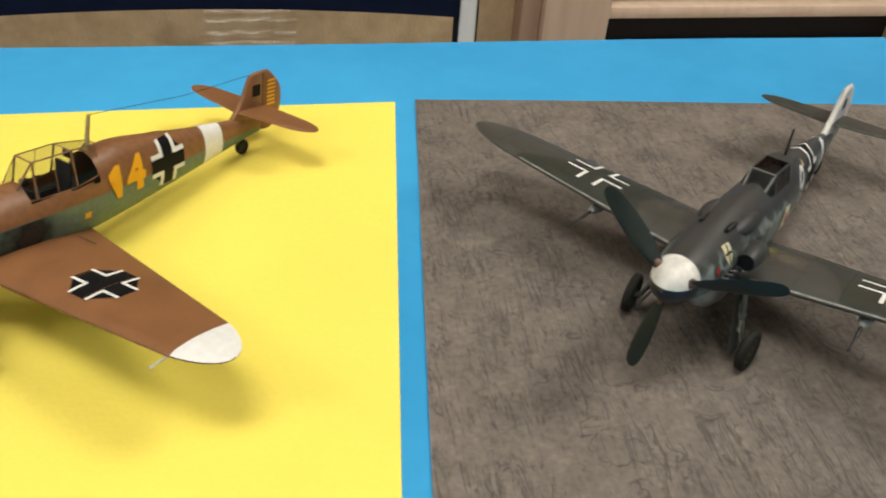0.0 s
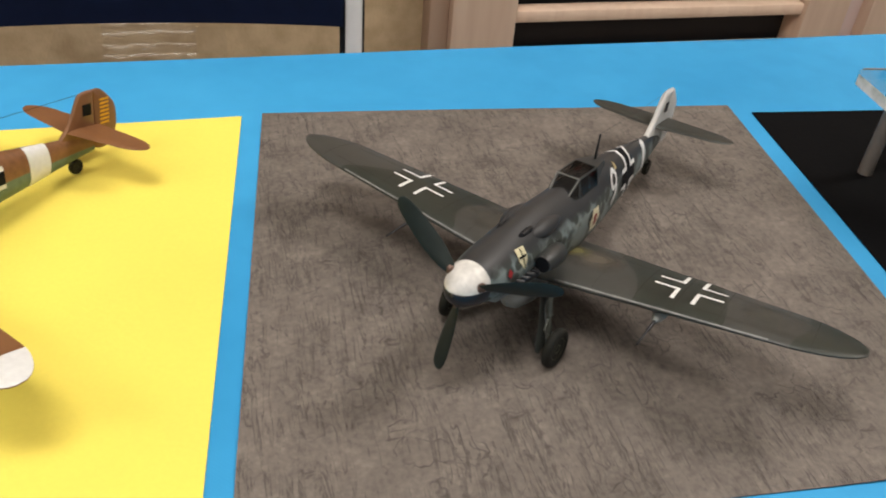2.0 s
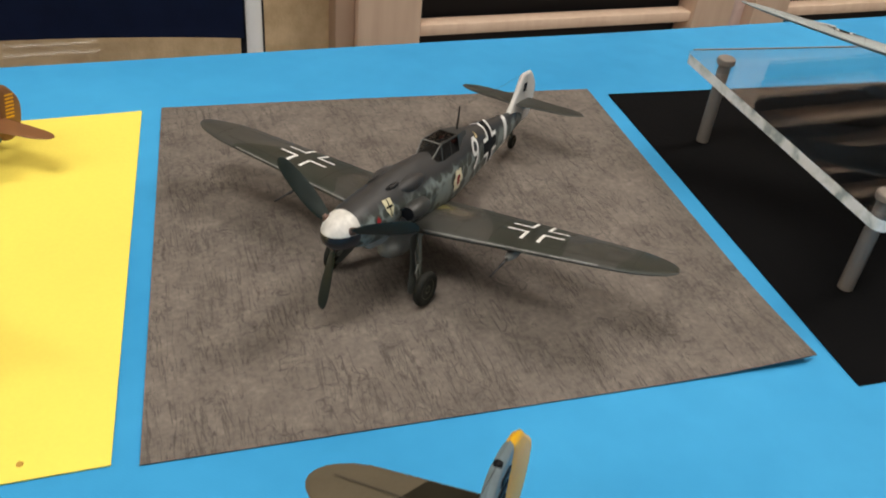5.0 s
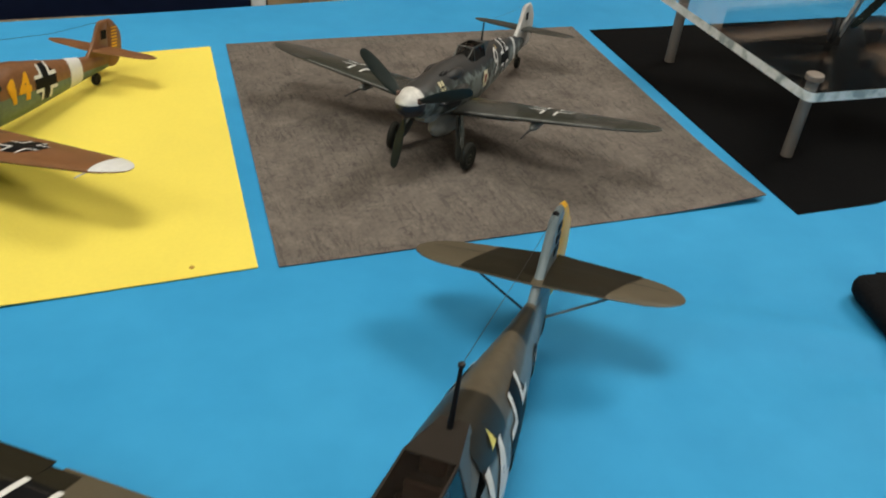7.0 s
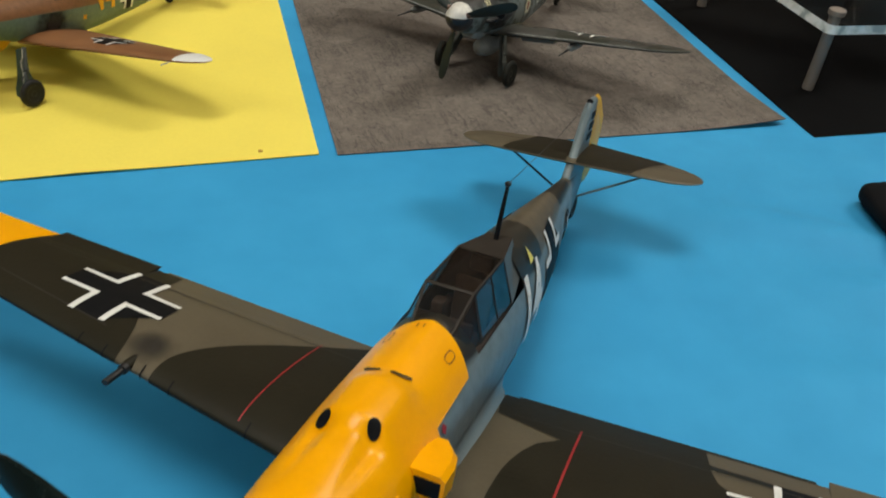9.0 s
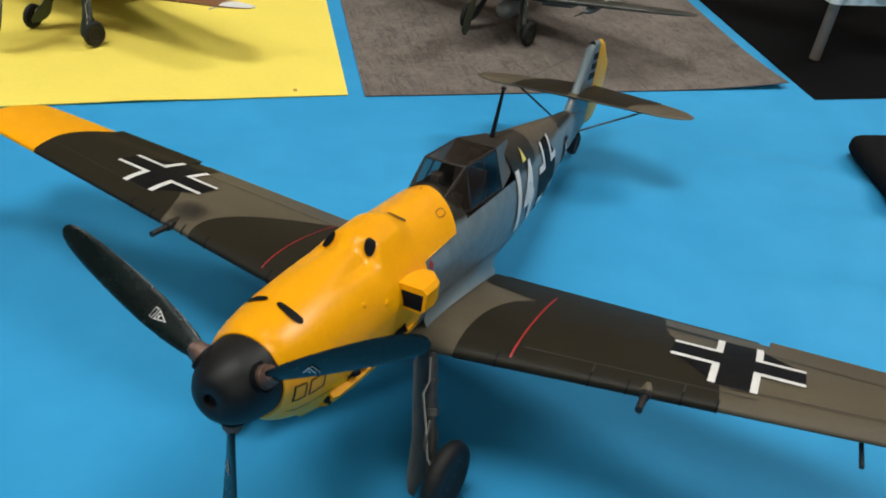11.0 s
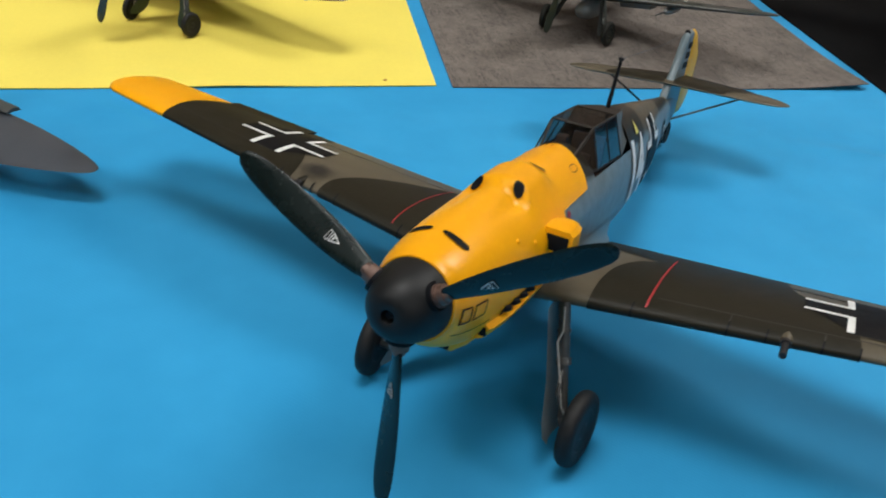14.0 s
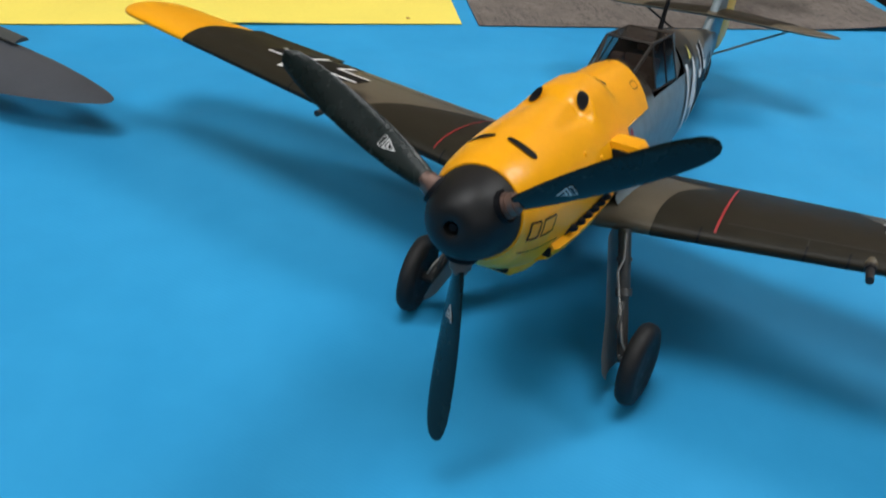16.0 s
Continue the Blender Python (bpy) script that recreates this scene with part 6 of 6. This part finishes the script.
# ---- the brown aircraft on the yellow card
def brown_fighter():
    shape = Shape([(q * 1.045 - 0.62 * max(0.0, 1 - (q - 0.46) / 2.2), w, ht + 0.11 * math.exp(-(((q - 4.4) / 1.5) ** 2)), *rest) for q, w, ht, *rest in BODY_G], 4.96, 4.15, 1.64, 3.90, (0.022, 0.245), tips=(0.46, 0.52), dihedral=5.6, hub_s=0.97, tail_s=7.81)
    BR, GR = (0.215, 0.092, 0.036), (0.105, 0.165, 0.130)
    m = dict(COMMON)
    m.update({
        "wing": paint("brown_wing", BR, 0.45, 0.16, 1.6, 25),
        "body": two_tone("brown_over_green", BR, BR, GR, 0.02, 0.015, 0.7, 0.45),
        "under": paint("green_grey_under", GR, 0.5, 0.12, 2, 30),
        "frame": paint("brown_frame", (0.19, 0.10, 0.05), 0.45, 0.2),
        "leg": paint("dark_leg", (0.055, 0.06, 0.055), 0.45, 0.3),
        "door": paint("green_door", (0.10, 0.14, 0.09), 0.5, 0.2),
        "spinner": two_tone("white_green_spinner", (0.05, 0.07, 0.05), (0.05, 0.07, 0.05), (0.5, 0.52, 0.50), 0.0, 0.003, 0.7, 0.4),
        "fin": paint("brown_fin", BR, 0.45, 0.12, 3, 30),
        "rudder": paint("brown_rudder", BR, 0.45, 0.12, 3, 30),
        "stab": paint("brown_tailplane", BR, 0.45, 0.12, 3, 30),
        "wire": paint("pale_pitot", (0.5, 0.46, 0.38), 0.5),
        "number": paint("number_yellow", (0.78, 0.38, 0.012), 0.5, 0.08),
        "yellow": paint("chin_yellow", (0.80, 0.36, 0.006), 0.4, 0.08),
    })
    plane = aircraft("model_aircraft", shape, (-0.1356, 0.0660, 0.7782), 139.76, 10.79, 53.33, "desert brown fighter model with white wing tips on yellow card", 0.71)
    part("fuselage", open_cockpit(fuselage_mesh(shape, -0.12, 8.30, step=0.07, seg=64), 2.72, 3.92, 0.27), m["body"], plane, "brown fuselage over pale green-grey", 40)
    for sign in (-1, 1):
        part("wing", wing_mesh(shape, sign), m["wing"], plane, "brown wing with white tip", 40)
        wing_cross(plane, shape, sign, 2.20, 2.46, 0.49, 0.15, 0.055, m)
        ys = [4.26 + 0.69 * i / 14 for i in range(15)]
        out = [(y, shape.edges(y)[0] + 0.004) for y in ys] + [(y, shape.edges(y)[1] - 0.004) for y in ys[::-1]]
        marking("white_tip", [out], wing_skin(shape, sign, 0.008), m["white"], plane, "white wing tip", 0.1)
        bm = bmesh.new()
        rows_ = []
        for y in [0.3 + 0.28 * i for i in range(16)] + [4.90]:
            le, te = shape.edges(y)
            rows_.append([(sign * y, -(le + f * (te - le)), shape.wing(y, le + f * (te - le), False) - 0.006) for f in (0.02, 0.2, 0.5, 0.8, 0.99)])
        grid_rows(bm, rows_)
        part("wing_underside", bm, m["under"], plane, "pale green-grey underside", 60)
        marking("flap_gap", [quad(0.52, 0.95, 3.34, 3.37)], wing_skin(shape, sign, 0.012), m["line"], plane, "", 0.1)
    part("pitot_tube", tube(bmesh.new(), [(-4.2, -2.05, -0.22), (-4.2, -1.45, -0.24)], 0.018, 8), m["wire"], plane, "pale pitot tube", 60)
    panel_lines(plane, shape, m["wing"])
    m["glass"] = clear("brown_canopy_glass", (0.86, 0.87, 0.87), 0.05, 0.6)
    canopy(plane, m, 2.50, 0.84, 0.026)
    under_carriage(plane, shape, m, -0.11, 0.06)
    slim_tail(plane, m, shape, 0.45, 1.22, 1.66, 0.30)
    long_spinner = [(-0.165 - (0.475 - a) * 1.75, r * 1.18) for a, r in SPINNER_G]
    airscrew(plane, m, -0.64, 46, 1.62, long_spinner, wide=2.0, drop=0.04)
    bm = bmesh.new()
    rows_ = []
    for s, w, z in ((0.22, 0.22, -0.60), (0.34, 0.25, -0.70), (0.80, 0.26, -0.79), (1.25, 0.24, -0.72), (1.50, 0.18, -0.58)):
        rows_.append([(-w, -s, -0.3), (-w * 0.97, -s, z * 0.85), (-w * 0.6, -s, z), (w * 0.6, -s, z), (w * 0.97, -s, z * 0.85), (w, -s, -0.3)])
    grid_rows(bm, rows_, close_u=True, cap=True)
    chin = part("oil_cooler", settle(bm), m["yellow"], plane, "yellow chin fairing", 40)
    part("mouth", box(bmesh.new(), (-0.19, -0.30, -0.685), (0.19, -0.235, -0.615), 0.012), m["black"], chin, "dark cooler opening", 0)
    side_cross(plane, shape, 5.50, 0.13, 0.42, 0.125, 0.085, m)
    one = [[(4.25, -0.16), (4.36, -0.16), (4.36, 0.42), (4.27, 0.42), (4.10, 0.30), (4.10, 0.19), (4.25, 0.27)]]
    marking("number", one, lambda u, v: shape.side(-1, u, v, 0.016), m["number"], plane, "painted number 1", 0.06)
    side_text(plane, shape, "4", 4.70, 0.13, 0.58, m["number"], 0.016, 0.98, 0.042)
    for sign in (-1, 1):
        marking("fuselage_band", [quad(6.52, 7.05, -0.30, 0.45)], lambda u, v: shape.side(sign, u, max(-shape.section(u)[2], min(v, shape.section(u)[1] * 0.9995)), 0.012), m["white"], plane, "white fuselage band", 0.04)
    for k in range(7):
        z = 0.46 + 0.085 * k
        part("victory_bar", box(bmesh.new(), (-0.052, -8.72, z - 0.022), (-0.044, -8.48, z + 0.022)), m["number"], plane, "yellow bar on the rudder", 0)
    part("tail_marking", box(bmesh.new(), (-0.066, -8.24, 0.72), (-0.058, -8.02, 0.96)), m["black"], plane, "plain dark tail marking", 0)
    marking("exhaust_soot", [quad(1.9, 3.9, -0.42, 0.02)], lambda u, v: shape.side(-1, u, v, 0.010), stain("black_soot", (0.010, 0.011, 0.010), (-0.44, -2.55, -0.22), 0.75, 0.95), plane, "black exhaust soot along the fuselage", 0.08)
    marking("stencil_square", [quad(3.57, 3.69, -0.30, -0.19)], lambda u, v: shape.side(-1, u, v, 0.012), m["number"], plane, "small yellow square stencil", 0.05)
    part("aerial_mast", tube(bmesh.new(), [(0.0, -4.02, 0.66), (0.0, -4.10, 1.27)], [0.045, 0.030], 8), paint("buff_mast", (0.36, 0.28, 0.12), 0.5), plane, "buff aerial mast", 60)
    part("aerial_wire", tube(bmesh.new(), [(0.0, -4.10, 1.27), (0, -6.2, 1.14), (0, -8.06, 1.18)], 0.0055, 5), m["gun"], plane, "thin dark aerial wire", 60)
    return plane


brown_fighter()


# ---- plain fighters seen only in part: one on the acrylic stand, one at the near left
def plain_fighter(tip_at, heading, nose_up, scale, color, under, label, ground, shape, crosses=True, spinner=(0.55, 0.55, 0.53), span=1.46, slats=False):
    m = dict(COMMON)
    p = paint("grey_model_paint", color, 0.45, 0.12, 2, 25)
    u = paint("grey_model_underside", under, 0.45, 0.12, 2, 25)
    m.update({"wing": p, "body": p, "frame": paint("dark_frame", (0.05, 0.055, 0.055), 0.5), "leg": paint("pale_leg", (0.26, 0.26, 0.25), 0.4, 0.2), "door": u, "spinner": paint("pale_spinner", spinner, 0.4), "fin": p, "rudder": p, "stab": p})
    plane = aircraft("model_aircraft", shape, tip_at, heading, nose_up, scale, label, 0.0, ground)
    part("fuselage", fuselage_mesh(shape, 0.48, 7.95), m["body"], plane, "", 40)
    for sign in (-1, 1):
        part("wing", wing_mesh(shape, sign), m["wing"], plane, "", 40)
        if crosses:
            wing_cross(plane, shape, sign, 2.75, 3.03, 0.46, 0.11, 0.06, m)
        if slats:
            bm = bmesh.new()
            rows_ = []
            for i in range(9):
                y = 1.3 + 1.30 * i / 8
                le = shape.edges(y)[0]
                z = shape.wing(y, le + 0.1)
                rows_.append([(sign * y, -(le - 0.16 + a), z + b) for a, b in ((0.0, -0.02), (0.03, 0.05), (0.14, 0.09), (0.30, 0.075), (0.30, 0.05), (0.14, 0.02))])
            grid_rows(bm, rows_, close_u=True, cap=True)
            part("slat", settle(bm), m["frame"], plane, "dark leading-edge slat, let out", 40)
        else:
            part("aileron", box(bmesh.new(), (min(sign * 2.9, sign * 3.55), -3.75, -0.31), (max(sign * 2.9, sign * 3.55), -3.45, -0.275), 0.012), u, plane)
    if crosses:
        panel_lines(plane, shape, m["line"])
    canopy(plane, m, 2.78, 0.665, 0.034)
    under_carriage(plane, shape, m)
    slim_tail(plane, m, shape, 0.1, 1.14)
    airscrew(plane, m, 0.30, 60, span, SPINNER_G)
    if crosses:
        turns = []
        for i in range(60):
            f = i / 59
            a = f * 0.44 + 0.02
            r = float(np.interp(a, [q[0] for q in SPINNER_G], [q[1] for q in SPINNER_G])) + 0.004
            turns.append((r * math.cos(f * 9.4), -a, r * math.sin(f * 9.4)))
        part("spiral", tube(bmesh.new(), turns, 0.022, 6), m["white"], plane, "white spiral painted round the spinner", 60)
    return plane


STAND_TOP = 0.783
wheel_to_tip = Matrix.Rotation(radians(135), 4, "Z") @ Matrix.Rotation(radians(11.0), 4, "X")
contact = wheel_to_tip @ Vector((0.95, -1.80, -1.85)) / 48
plain_fighter(Vector((0.323, 0.054, STAND_TOP)) - contact, 135, 11.0, 48, (0.30, 0.33, 0.33), (0.36, 0.38, 0.38), "pale grey fighter model standing on the clear acrylic stand", STAND_TOP, Shape(BODY_G, 4.95, 3.9, 2.06), spinner=(0.012, 0.012, 0.014))
low_wing = Shape(BODY_G, 4.95, 2.9, 0.75, 2.69, sweep=(0.13, 0.125), dihedral=1.0, hub_s=1.3)
far_le = low_wing.edges(4.95)[0]
far_tip = Matrix.Rotation(radians(-38.3), 4, "Z") @ Matrix.Rotation(radians(6.0), 4, "X") @ Vector((4.95, -far_le, low_wing.wing(4.95, far_le))) / 48
plain_fighter(Vector((-0.1430, -0.0955, 0.7570)) - far_tip, -38.3, 6.0, 48, (0.054, 0.060, 0.072), (0.06, 0.067, 0.08), "mid grey fighter model standing on the blue cloth", TABLE + 0.0042, low_wing, False, span=1.05, slats=True)


# ---------------------------------------------------------------- acrylic stand
def acrylic_stand():
    st = empty("acrylic_stand", pose(0.2620, 0.0037, TABLE), "clear acrylic display stand on brushed metal posts", "display stand")
    ax = Vector((0.0115, 0.117, 0)).normalized()
    ay = Vector((ax.y, -ax.x, 0))
    L, W, T = 0.149, 0.208, 0.0052
    top = STAND_TOP - TABLE
    bm = bmesh.new()
    c = [Vector((0, 0, 0)), ay * W, ay * W + ax * L, ax * L]
    grid_rows(bm, [[p + Vector((0, 0, top - T)) for p in c], [p + Vector((0, 0, top)) for p in c]], close_u=True, cap=True)
    vertical = [e for e in bm.edges if abs(e.verts[0].co.z - e.verts[1].co.z) > 0.003]
    bmesh.ops.bevel(bm, geom=vertical, offset=0.004, segments=3, profile=0.5, affect="EDGES")
    part("plate", settle(bm), ACRYLIC, st, "clear acrylic plate", 40)
    bm = bmesh.new()
    # frosted sawn edge round the plate, turning its rounded corners
    way = [c[3] - ay * 0.0003 - ax * 0.004]
    for p, u, v in ((c[0], ax, ay), (c[1], -ay, ax)):
        mid = p + (u + v) * 0.004
        way += [mid - v * 0.0043 * math.cos(k * math.pi / 12) - u * 0.0043 * math.sin(k * math.pi / 12) for k in range(7)]
    way.append(c[2] + ay * 0.0003 - ax * 0.004)
    grid_rows(bm, [[p + Vector((0, 0, z)) for p in way] for z in (top - T + 0.0002, top - 0.0002)])
    part("sawn_edge", bm, FROST, st, "frosted pale sawn edge", 0)
    part("far_edge", tube(bmesh.new(), [c[3] + ay * 0.004 + Vector((0, 0, top)), c[2] - ay * 0.004 + Vector((0, 0, top))], 0.00045, 8), MAT["steel"], st, "thin dark polished edge", 60)
    for p in (ax * 0.0125 + ay * 0.0115, ax * 0.1315 + ay * 0.0115, ax * 0.0125 + ay * (W - 0.0085), ax * 0.1315 + ay * (W - 0.0085)):
        bm = tube(bmesh.new(), [p + Vector((0, 0, 0.0016)), p + Vector((0, 0, top + 0.0004))], 0.0030, 20)
        post = part("post", bm, MAT["steel"], st, "brushed metal post", 60)
        part("cap", settle(lathe(bmesh.new(), [(0.0, 0.0040), (0.0004, 0.0044), (0.0027, 0.0044), (0.0032, 0.0039)], p + Vector((0, 0, top + 0.0002)), (0, 0, 1), 24)), MAT["steel"], post, "round metal cap", 40)
    return st


ACRYLIC = clear("clear_acrylic", (0.94, 0.95, 0.95), 0.015, 0.40)
FROST, fn, fl, fb = nodes_of("sawn_acrylic_edge")
fb.inputs["Base Color"].default_value = (0.62, 0.66, 0.62, 1)
fb.inputs["Roughness"].default_value = 0.35
ftc, fnz = fn.new("ShaderNodeTexCoord"), fn.new("ShaderNodeTexNoise")
fnz.inputs["Scale"].default_value, fnz.inputs["Detail"].default_value = 110.0, 8
fl.new(ftc.outputs["Object"], fnz.inputs["Vector"])
fr_ = ramp(fn, [(0.36, (0.42, 0.47, 0.45)), (0.44, (0.78, 0.80, 0.74)), (0.54, (0.98, 0.98, 0.95))])
fl.new(fnz.outputs["Fac"], fr_.inputs[0])
fl.new(fr_.outputs[0], fb.inputs["Base Color"])
acrylic_stand()


# black soft case at the right of the cloth
def soft_case():
    bm = bmesh.new()
    box(bm, (0.0, -0.11, 0.0005), (0.14, 0.0, 0.017), 0.006, 4)
    bmesh.ops.subdivide_edges(bm, edges=[e for e in bm.edges if e.calc_length() > 0.05], cuts=7, use_grid_fill=True)
    for v in bm.verts:
        v.co.z += 0.003 * noise.noise(v.co * 40) if v.co.z > 0.01 else 0
        if v.co.z > 0.004:
            v.co.z = 0.004 + (v.co.z - 0.004) * (0.55 + 0.45 * min(1.0, max(0.0, v.co.x / 0.045)))
    case = empty("soft_case", pose(0.2125, -0.0850, TABLE + 0.003, 0, 0, -16), "black soft zipped case lying on the cloth", "case")
    part("body", bm, MAT["black_fabric"], case, "", 60)
    part("zip_seam", box(bmesh.new(), (0.012, 0.0001, 0.008), (0.128, 0.0009, 0.0095)), MAT["black_card"], case, "thin black zip seam", 0)


soft_case()
